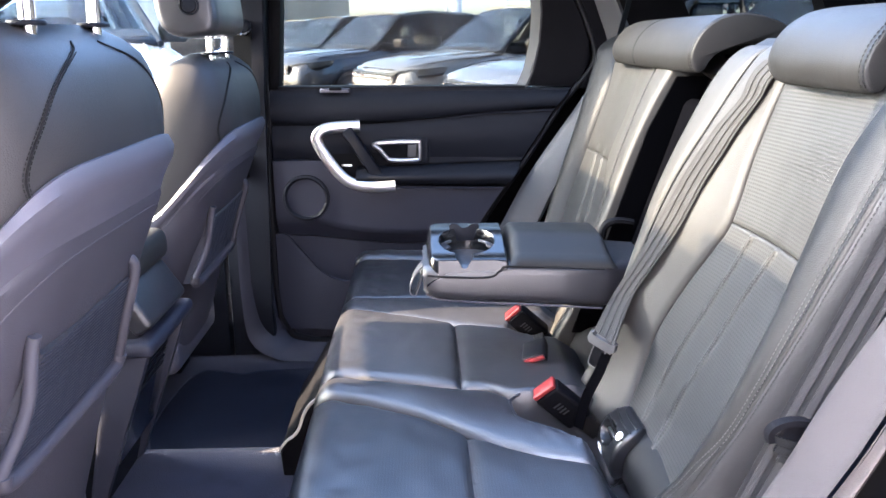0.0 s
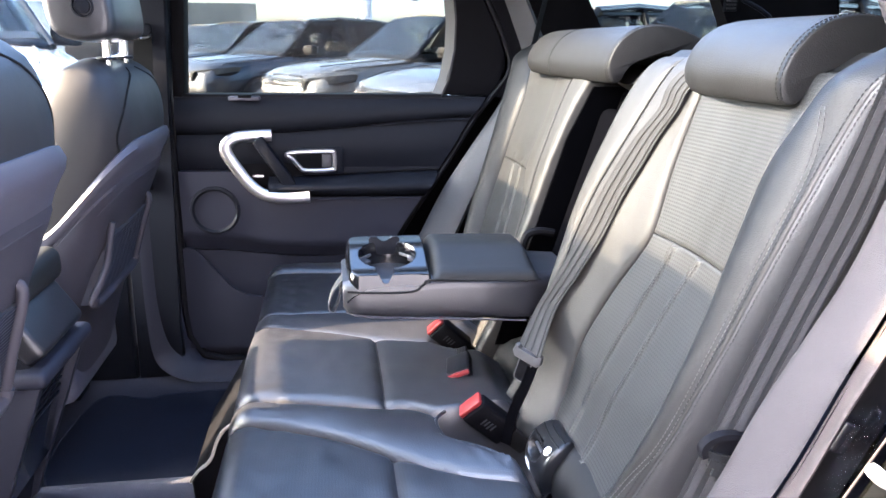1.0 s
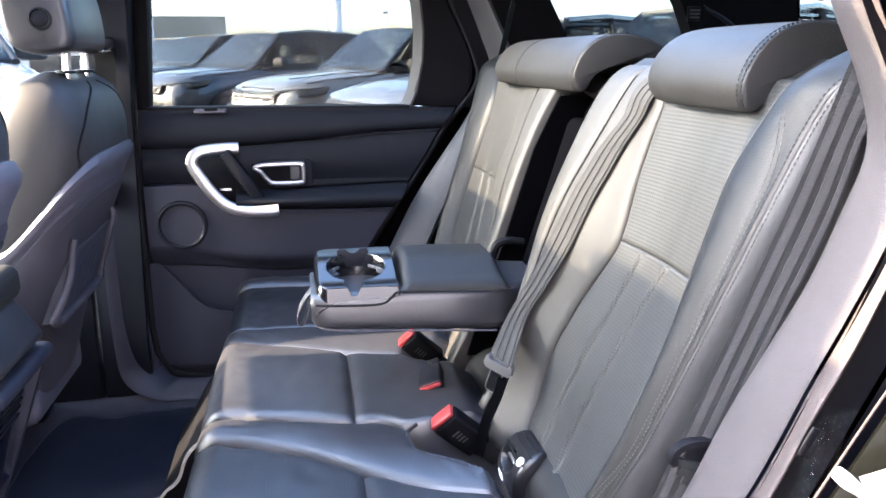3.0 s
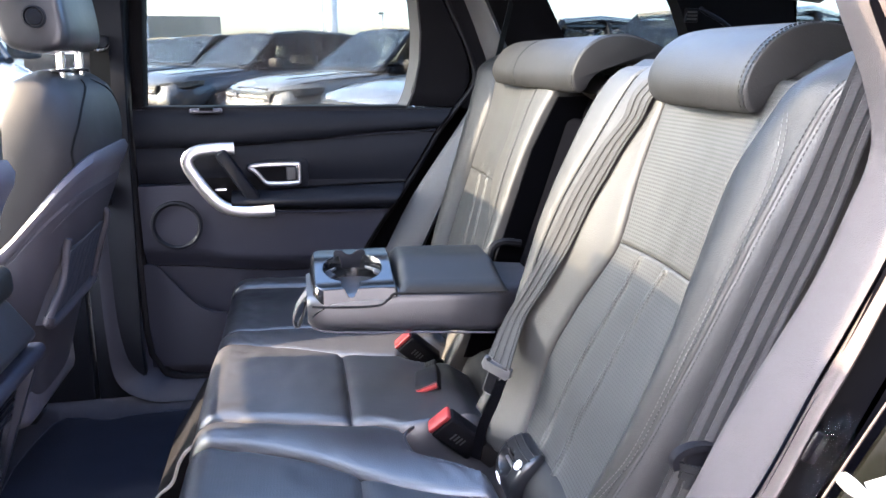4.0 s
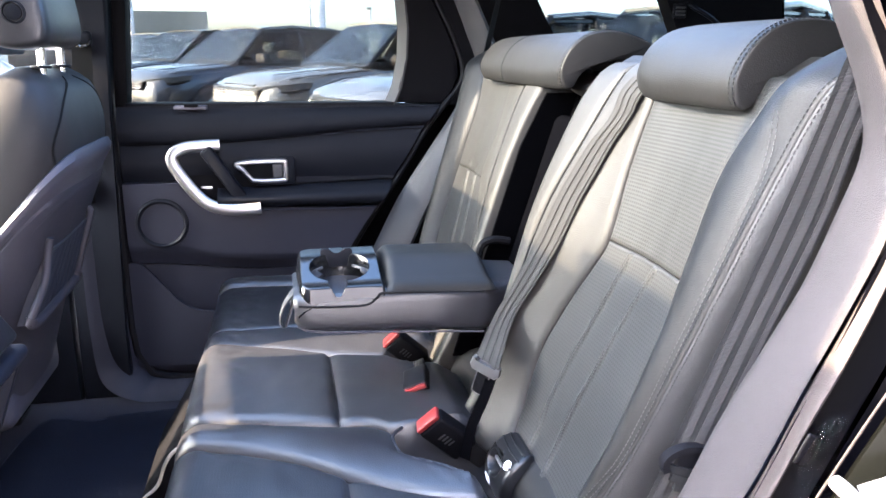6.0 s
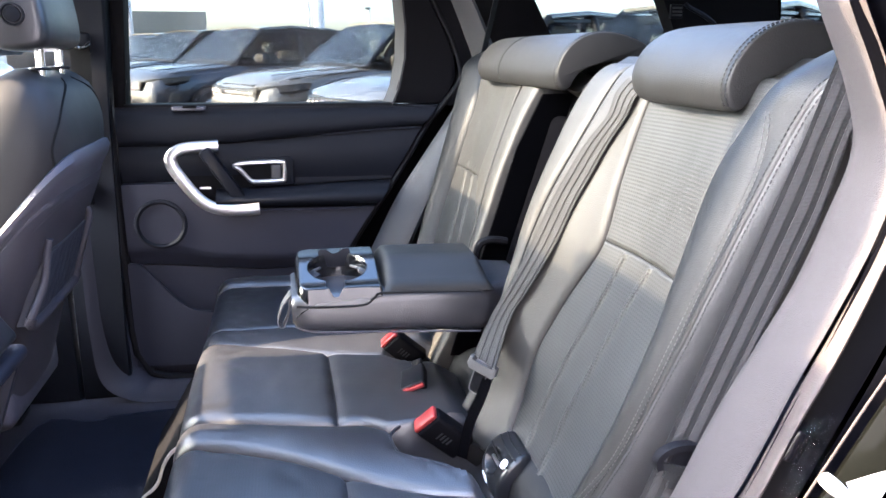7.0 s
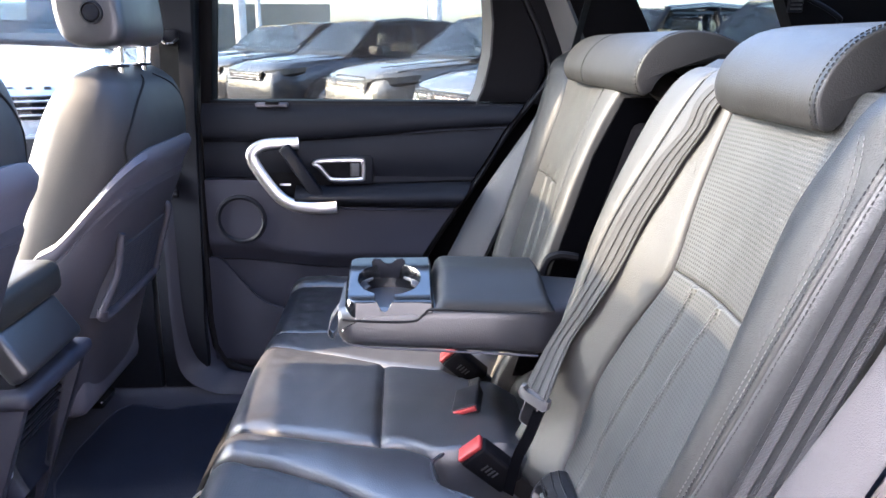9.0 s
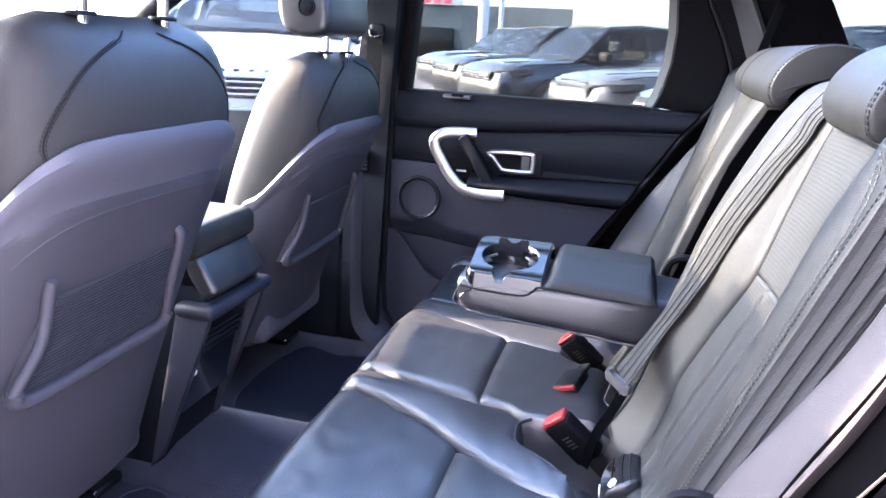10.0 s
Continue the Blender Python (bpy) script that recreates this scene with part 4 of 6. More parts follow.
# the sky's reflection is put into this floor's pale blue base colour
SKY_FLOOR = material("sky_toned_tray_floor", (0.055, 0.063, 0.075), 0.22, metal=0.0, blotch=0.05)
TRAY = material("satin_black_tray", (0.005, 0.0054, 0.0064), 0.14, spec=0.45, blotch=0.06)
piece("cup_holder", sheet(tray, 100, 110), TRAY, arm, "satin dark grey cup holder tray")
piece("cup_floor", disc((-0.070, -0.080, 0.978), (0, 0, 1), 0.0410, 0.003, 40), SKY_FLOOR, arm, "cup holder floor, pale blue for reflected sky")
slot_line = [(-0.077 + 0.0112 * math.cos(radians(a)), -0.1355 + 0.0112 * math.sin(radians(a))) for a in range(180, 361, 20)] + [(-0.0658, -0.095), (-0.0882, -0.095)]
piece("slot_floor", prism(slot_line, "z", 0.9795, 0.9825), SKY_FLOOR, arm, "front slot floor, pale blue for reflected sky")
# the folded cup divider with its round cut, and the gripping flaps
cut = [(-0.072 + 0.013 * math.cos(radians(a)), 1.033 + 0.010 * math.sin(radians(a))) for a in range(180, 361, 20)]
piece("cup_divider", turned(prism([(-0.100, 1.000), (-0.100, 1.030), (-0.096, 1.034)] + cut + [(-0.048, 1.034), (-0.044, 1.030), (-0.042, 1.000)], "y", -0.018, -0.012, 0.0015), Matrix.Translation((0, -0.022, 0.004))), SOFT, arm)
for a, w in ((35, 0.024), (-5, 0.024), (200, 0.030), (150, 0.02)):
    c = Vector((-0.070 + 0.045 * math.cos(radians(a)), -0.080 + 0.037 * math.sin(radians(a)), 1.006))
    piece("cup_flap", turned(rbox(-w / 2, w / 2, -0.010, 0.010, -0.0025, 0.0025, 0.002, 2), Matrix.Translation(c) @ Matrix.Rotation(radians(a + 90), 4, "Z") @ Matrix.Rotation(radians(25), 4, "X")), GREY_PLASTIC if w < 0.025 else SOFT, arm)
piece("pull_strap", strap(smooth_line([(-0.140, -0.02, 0.965), (-0.154, -0.035, 0.955), (-0.168, -0.046, 0.938), (-0.175, -0.052, 0.915), (-0.167, -0.053, 0.905), (-0.158, -0.048, 0.922), (-0.150, -0.038, 0.945), (-0.140, -0.02, 0.948)], 4), (0, 1, 0.2), 0.018, 0.002), GREY_PLASTIC, arm, "grey pull strap loop")


# ---- belts and buckles ----
def buckle(at, rot, label, size=1.0, cover=None):
    b = thing("belt_buckle", label, "belt buckle", at, group="rear belt buckles")
    m = Matrix.Translation(at) @ Euler([radians(a) for a in rot]).to_matrix().to_4x4() @ Matrix.Scale(size, 4)
    piece("housing", turned(rbox(-0.035, 0.050, -0.015, 0.015, -0.025, 0.025, 0.006), m), cover or DARK, b)
    piece("release_button", turned(rbox(-0.043, -0.0345, -0.013 if not cover else 0.004, 0.013, -0.023, 0.023, 0.003), m), RED, b, "red release button")
    for k in range(0 if cover else 4):
        piece("print_mark", turned(rbox(-0.008 + k * 0.007, -0.005 + k * 0.007, -0.0155, -0.0148, -0.009 + 0.002 * (k % 2), 0.006, 0), m), LEATHER_FRONT, b)
    piece("stalk", turned(rbox(0.048, 0.10, -0.005, 0.005, -0.017, 0.017, 0.003), m), BELT_DARK, b, "short dark webbing stalk")
    return b


buckle((0.080, -0.252, 0.778), (20, 42, 6), "black seat belt buckle with red button, angled up")
buckle((0.066, 0.07, 0.793), (18, 42, 4), "black seat belt buckle with red button behind the armrest", 0.95)
buckle((0.062, -0.092, 0.790), (68, 0, 80), "belt buckle in a black leather sleeve, red button below", 0.95, SOFT)


def belt(pts, across, width, label, stripes, mats=None):
    t = thing("seat_belt", label, "seat belt", pts[-1])
    L = smooth_line(pts, 8)
    piece("webbing", strap(L, across, width, 0.0016), BELT if not mats else mats[0], t)
    for off in stripes:
        a = Vector(across).normalized() * off * width
        piece("stripe", strap([p + a - Vector((0.0004, 0.0004, -0.0002)) for p in L], across, width * 0.13, 0.0014), (BELT_DARK if not mats else mats[1]), t)
    return t


def flat_belt(left, right, label, stripes, base, light):
    t = thing("seat_belt", label, "seat belt", right[-1])
    piece("webbing", ribbon(left, right, 0, 1), base, t)
    for a, b in stripes:
        piece("stripe", ribbon(left, right, a, b, (-0.0012, -0.0009, 0.0003)), light, t)
    return t


B1_L = [(0.43, -0.262, 1.38), (0.385, -0.28, 1.366), (0.339, -0.278, 1.324), (0.322, -0.279, 1.284), (0.299, -0.258, 1.241), (0.278, -0.246, 1.197), (0.258, -0.237, 1.152), (0.231, -0.221, 1.076), (0.203, -0.203, 1.005), (0.178, -0.187, 0.947), (0.138, -0.228, 0.897)]
B1_R = [(0.43, -0.325, 1.372), (0.385, -0.335, 1.352), (0.344, -0.331, 1.318), (0.332, -0.324, 1.287), (0.314, -0.307, 1.245), (0.296, -0.298, 1.203), (0.277, -0.289, 1.16), (0.251, -0.277, 1.089), (0.224, -0.251, 1.018), (0.198, -0.231, 0.956), (0.157, -0.287, 0.895)]
flat_belt(B1_L, B1_R, "grey woven belt across the inner backrest edge", ((0.10, 0.28), (0.40, 0.58), (0.70, 0.88)), BELT, BELT_LIGHT)
clip = thing("belt_tongue", "grey plastic belt tongue with metal plate", "belt tongue", (0.158, -0.282, 0.866))
tm = Matrix.Translation((0.1425, -0.266, 0.892)) @ Matrix.Scale(0.85, 4) @ Matrix.Rotation(math.atan2(-0.031, 0.035), 4, "Z") @ Matrix.Rotation(radians(17), 4, "Y")
piece("grip", turned(prism([(-0.029, 0.012), (-0.022, 0.013), (-0.019, 0.004), (0.019, 0.004), (0.022, 0.013), (0.029, 0.012), (0.031, -0.004), (0.024, -0.013), (-0.024, -0.013), (-0.031, -0.004)], "y", -0.007, 0.007, 0.003), tm), GREY_PLASTIC, clip)
bm = tube([tm @ Vector(p) for p in smooth_line([(-0.013, 0.0, -0.008), (-0.013, 0.0, -0.050), (-0.008, 0.0, -0.058), (0.008, 0.0, -0.058), (0.013, 0.0, -0.050), (0.013, 0.0, -0.008)], 3)], 0.0015, 6)
plate = piece("plate", prism([(-0.014, -0.006), (0.014, -0.006), (0.013, -0.052), (0.008, -0.058), (-0.008, -0.058), (-0.013, -0.052)], "y", -0.001, 0.001), DARK, clip, "dark tongue plate")
plate.data.transform(tm)
piece("plate_edge", bm, GREY_PLASTIC, clip, "grey metal edge of the tongue plate")
belt([(0.152, -0.270, 0.880), (0.136, -0.278, 0.842), (0.118, -0.280, 0.800), (0.106, -0.284, 0.745)], (1, -0.8, 0.0), 0.017, "dark belt end running behind the cushion", (), (NEAR_BLACK, NEAR_BLACK))
flat_belt([(0.352, -0.716, 1.405), (0.336, -0.716, 1.366), (0.314, -0.716, 1.297), (0.292, -0.716, 1.236), (0.248, -0.716, 1.118), (0.208, -0.716, 1.013), (0.165, -0.716, 0.90)],
               [(0.383, -0.735, 1.400), (0.370, -0.735, 1.368), (0.346, -0.735, 1.300), (0.325, -0.735, 1.224), (0.281, -0.735, 1.116), (0.243, -0.735, 1.020), (0.200, -0.735, 0.905)],
               "dark striped outer seat belt beside the backrest", ((0.14, 0.34), (0.50, 0.70), (0.84, 0.96)), BELT_BLACK, BELT_DARK)
anchor = thing("belt_tongue", "black belt tongue parked on the outer belt", "belt tongue", (0.205, -0.73, 0.97))
piece("grip", strap(smooth_line([(0.190, -0.732, 0.988), (0.188, -0.733, 0.998), (0.194, -0.734, 1.006), (0.208, -0.734, 1.010), (0.226, -0.733, 1.008), (0.246, -0.731, 1.003)], 4), (0, 1, 0), 0.010, 0.0065), DARK, anchor)
piece("latch_plate", turned(rbox(-0.016, 0.016, -0.002, 0.002, -0.016, 0.016, 0.002, 1), Matrix.Translation((0.214, -0.733, 0.992)) @ Matrix.Rotation(radians(16), 4, "Y")), DARK, anchor, "dark latch plate")
for k in range(3):
    piece("loop_webbing", strap([(0.191 + 0.004 * k, -0.7335 - 0.001 * k, 0.992 - 0.010 * k), (0.209 + 0.003 * k, -0.737 - 0.001 * k, 0.986 - 0.010 * k), (0.232, -0.7335, 0.980 - 0.010 * k)], (0.2, 0, 1), 0.008, 0.004), BELT_BLACK, anchor)
belt([(0.43, 0.70, 1.52), (0.40, 0.69, 1.40), (0.375, 0.675, 1.30), (0.34, 0.67, 1.18)], (0.6, 1, 0), 0.05, "dark outer belt hanging beside the far pillar", (), (BELT_BLACK, BELT_BLACK))
# child-seat anchor bezel, bent round the roll between cushion and backrest
iso = thing("anchor_bezel", "black child-seat anchor bezel with white symbol", "anchor bezel", (0.165, -0.33, 0.745))


def bezel(u, v, lift=0.0):
    """u along the seat's width, v round the roll from below to its top."""
    a = radians(-22 + 92 * v)
    w = 0.046 * (1 - 0.25 * abs(2 * v - 1) ** 4)
    r = 0.0665 + lift + 0.006 * math.sin(math.pi * v)
    return Vector((0.211 - r * math.cos(a), -0.340 - w * (2 * u - 1), 0.730 + r * math.sin(a)))


def bezel_face(u, v):
    e = min(u, 1 - u, v, 1 - v) * 10
    hole = smoothstep(1.12, 0.92, math.hypot((u - 0.40) / 0.26, (v - 0.52) / 0.15))
    return bezel(u, v, 0.005 * math.sqrt(max(0, 1 - (1 - min(1, e)) ** 2)) - 0.020 * hole)


piece("bezel", sheet(bezel_face, 44, 44, lambda u, v: bezel(u, v, -0.014)), BEZEL, iso)
for v in (0.66, 0.80, 0.90):
    piece("ridge", tube([bezel(0.06 + 0.88 * k / 16, v - 0.02 * math.sin(math.pi * k / 16), 0.0055) for k in range(17)], 0.0016, 6), BEZEL, iso)
piece("anchor_bar", tube([bezel(0.16 + 0.48 * k / 8, 0.52, -0.006) for k in range(9)], 0.0028, 8), STEEL, iso)
for k in range(4):
    p, q = bezel(0.16 + 0.055 * k, 0.17, 0.0062), bezel(0.16 + 0.055 * k, 0.27, 0.0062)
    piece("print_mark", tube([p, p.lerp(q, 0.5), q], 0.0012, 5), WHITE_PRINT, iso)
n = (bezel(0.82, 0.66, 0.01) - bezel(0.82, 0.66, 0.0)).normalized()
piece("symbol_disc", disc(bezel(0.82, 0.66, 0.0065), n, 0.0075, 0.003), WHITE_PRINT, iso, "small white symbol disc")


# ---- near side of the rear door opening ----
# three lines along the opening: the trim's inner edge, the slit and the seal's outer edge
T_IN = [(0.255, -0.76, 1.46), (0.275, -0.76, 1.415), (0.317, -0.755, 1.348), (0.337, -0.75, 1.294), (0.324, -0.745, 1.232), (0.300, -0.745, 1.169), (0.268, -0.745, 1.109), (0.232, -0.745, 1.042), (0.204, -0.745, 0.978), (0.176, -0.745, 0.92), (0.14, -0.745, 0.85)]
T_SLIT = [(0.25, -0.8, 1.46), (0.273, -0.8, 1.413), (0.298, -0.8, 1.38), (0.335, -0.8, 1.31), (0.34, -0.8, 1.27), (0.327, -0.8, 1.219), (0.3, -0.8, 1.156), (0.271, -0.8, 1.095), (0.246, -0.8, 1.037), (0.222, -0.8, 0.988), (0.15, -0.8, 0.86)]
T_OUT = [(0.235, -0.83, 1.46), (0.26, -0.83, 1.41), (0.29, -0.83, 1.36), (0.32, -0.83, 1.3), (0.325, -0.83, 1.25), (0.306, -0.83, 1.19), (0.281, -0.83, 1.128), (0.257, -0.83, 1.079), (0.233, -0.83, 1.023), (0.205, -0.83, 0.965), (0.13, -0.83, 0.83)]


def run(line, n=48):
    """Even points along a smooth line."""
    L = smooth_line(line, 12)
    return [L[min(len(L) - 1, round(k * (len(L) - 1) / n))] for k in range(n + 1)]


def swept(a, b, bulge, n=48, m=10, deep=0.012):
    """A padded strip between two lines that swells by bulge to the outside (-x, -y)."""
    A, B = run(a, n), run(b, n)
    def f(u, v):
        k = round(u * n)
        p = A[k].lerp(B[k], v)
        return p + Vector((-0.6, -0.7, 0.25)).normalized() * bulge * math.sin(math.pi * v) ** 0.6
    return sheet(f, n, m, lambda u, v: f(u, v) + Vector((deep, deep, 0)))


tagged(part("arch_trim", swept(T_IN, T_SLIT, 0.006), FABRIC), "grey soft trim along the rear door opening", "door trim", kind="structure")
tagged(part("arch_seal", swept([Vector(p) + Vector((0.004, 0, -0.003)) for p in T_SLIT], T_OUT, 0.012), TRIM_GREY), "grey cloth-covered door opening seal", "door trim", kind="structure")
tagged(part("arch_jamb", swept([Vector(p) + Vector((0.004, 0.02, 0)) for p in T_OUT], [Vector(p) + Vector((0.10, -0.05, -0.05)) for p in T_OUT], 0.004), JAMB), "black painted door jamb", "door jamb", kind="structure")


# lower pillar trim that flows into the far sill
SILL_A = [(-0.600, 0.775, 1.20), (-0.603, 0.775, 0.85), (-0.605, 0.775, 0.62), (-0.598, 0.775, 0.53), (-0.565, 0.775, 0.475), (-0.50, 0.775, 0.458), (-0.20, 0.775, 0.456), (0.05, 0.775, 0.46)]
SILL_B = [(-0.700, 0.738, 1.20), (-0.700, 0.738, 0.85), (-0.700, 0.735, 0.62), (-0.680, 0.720, 0.48), (-0.60, 0.695, 0.432), (-0.50, 0.690, 0.424), (-0.20, 0.690, 0.422), (0.05, 0.690, 0.424)]
tagged(part("sill_trim", swept(SILL_A, SILL_B, 0.010, 60), DOOR), "dark moulded pillar foot and sill trim in one sweep", "sill", kind="structure")


F_IN = [(0.30, 0.80, 1.56), (0.352, 0.80, 1.44), (0.390, 0.79, 1.33), (0.340, 0.787, 1.235), (0.296, 0.785, 1.165), (0.258, 0.785, 1.11), (0.165, 0.785, 0.969), (0.097, 0.785, 0.836), (0.03, 0.785, 0.70)]
F_OUT = [(x + 0.06 + 0.05 * (1.4 - z), 0.735, z - 0.01) for x, _, z in F_IN]
tagged(part("arch_trim", swept(F_IN, F_OUT, 0.006), GREY_PLASTIC), "grey soft trim along the far rear door opening", "door trim", kind="structure")


# ---- near jamb ----
tagged(part("chrome_strip", tube(smooth_line([(0.335, -0.862, 1.19), (0.293, -0.86, 1.116), (0.266, -0.86, 1.069), (0.242, -0.86, 1.026), (0.20, -0.86, 0.95)], 5), 0.0011, 6), TRIM_GREY), "bright narrow finisher along the black door jamb", "trim", kind="structure")
tagged(part("body_edge", swept([(0.345, -0.866, 1.19), (0.303, -0.866, 1.116), (0.276, -0.866, 1.069), (0.252, -0.866, 1.026), (0.21, -0.866, 0.95)], [(0.42, -0.90, 1.17), (0.38, -0.90, 1.09), (0.36, -0.90, 1.045), (0.34, -0.90, 1.0), (0.30, -0.90, 0.92)], 0.004), PAINT_OLIVE), "grey-green painted edge of the rear wing", "car body", kind="structure")
lat = thing("door_striker", "door striker under a clear crumpled protective film", "striker", (0.245, -0.845, 1.06))
piece("striker_plate", turned(rbox(-0.007, 0.007, -0.002, 0.002, -0.014, 0.014, 0.002), Matrix.Translation((0.247, -0.842, 1.066)) @ Matrix.Rotation(radians(25), 4, "Y")), PAINT_BLACK, lat)
def film(u, v):
    rr = random.Random(int(u * 12) * 31 + int(v * 16) + 7)
    return Vector((0.226 + 0.030 * u + 0.020 * v + 0.004 * rr.random(), -0.850 - 0.010 * rr.random() * math.sin(math.pi * u) ** 0.5, 1.022 + 0.072 * v + 0.005 * rr.random()))


piece("film", sheet(film, 12, 16), FILM, lat, "clear crumpled film", smooth=False)
guard = thing("white_guard", "white plastic guard strip lying on the wing edge", "plastic guard", (0.262, -0.91, 1.05))
piece("tip", tube(smooth_line([(0.236, -0.886, 1.067), (0.244, -0.888, 1.060), (0.254, -0.890, 1.052), (0.270, -0.893, 1.036)], 4), lambda q: 0.0035 + 0.003 * math.sin(math.pi * min(1, q + 0.2)), 8), WHITE_PLASTIC, guard)
piece("body", loft([[(x, -0.890 - 0.012 * math.sin(a) ** 2, z) for x, z, a in zip((x0, x0 + w * 0.4, x0 + w, x0 + w * 1.05, x0 + w * 0.6, x0 + 0.01), (z0 + 0.006, z0 + 0.016, z0 + 0.020, z0 - 0.02, z0 - 0.024, z0 - 0.014), (0, 1, 2, 2, 1, 0.4))] for x0, z0, w in ((0.256, 1.056, 0.02), (0.252, 1.058, 0.03), (0.254, 1.056, 0.04), (0.262, 1.052, 0.05))]), WHITE_PLASTIC, guard)


# ---- small fittings on the far pillars ----
vent = thing("pillar_vent", "small black slotted vent in the far pillar trim", "vent", (-0.665, 0.732, 1.02))
piece("vent_frame", rbox(-0.684, -0.646, 0.728, 0.740, 0.985, 1.055, 0.004), DARK, vent)
for k in range(5):
    piece("slat", rbox(-0.680, -0.650, 0.7255, 0.731, 0.993 + 0.012 * k, 0.998 + 0.012 * k, 0.001, 1), DOOR, vent)
hook = thing("belt_guide", "black plastic belt guide on the far door pillar", "belt guide", (-0.63, 0.735, 1.39))
piece("guide_plate", rbox(-0.655, -0.610, 0.722, 0.745, 1.365, 1.42, 0.010), SOFT, hook)
piece("guide_loop", tube(smooth_line([(-0.650, 0.722, 1.400), (-0.640, 0.708, 1.385), (-0.622, 0.706, 1.383), (-0.612, 0.722, 1.396)], 4), 0.005, 8), GLOSS, hook)
piece("webbing", strap(smooth_line([(-0.632, 0.715, 1.39), (-0.640, 0.722, 1.25), (-0.655, 0.730, 1.08)], 4), (1, 0.1, 0), 0.045, 0.0015), BELT_BLACK, hook)
grab = thing("grab_handle", "black moulded grab handle and vent on the rear pillar", "grab handle", (1.0, 0.735, 1.49))
piece("handle", tube(smooth_line([(1.015, 0.738, 1.515), (1.02, 0.722, 1.505), (1.06, 0.715, 1.485), (1.10, 0.720, 1.462), (1.11, 0.738, 1.455)], 4), 0.007, 8), SOFT, grab)
piece("vent_plate", rbox(0.965, 1.005, 0.732, 0.742, 1.475, 1.515, 0.003), SOFT, grab)
for k in range(3):
    piece("slat", rbox(0.970, 1.000, 0.729, 0.734, 1.482 + 0.010 * k, 1.487 + 0.010 * k, 0.001, 1), GREY_PLASTIC, grab)


# ---- front seats ----
REAR_X = [(0.58, -0.80), (0.70, -0.765), (0.80, -0.735), (0.92, -0.695), (1.05, -0.648), (1.20, -0.588), (1.27, -0.580), (1.33, -0.590), (1.36, -0.605), (1.39, -0.65)]
FRONT_X = [(0.58, -0.97), (0.70, -0.96), (0.92, -0.91), (1.10, -0.855), (1.25, -0.80), (1.34, -0.755), (1.375, -0.715), (1.39, -0.68)]
HALF_Y = [(0.58, 0.185), (0.70, 0.20), (0.90, 0.215), (1.00, 0.226), (1.10, 0.234), (1.20, 0.237), (1.27, 0.232), (1.33, 0.216), (1.365, 0.192), (1.382, 0.165), (1.39, 0.13)]


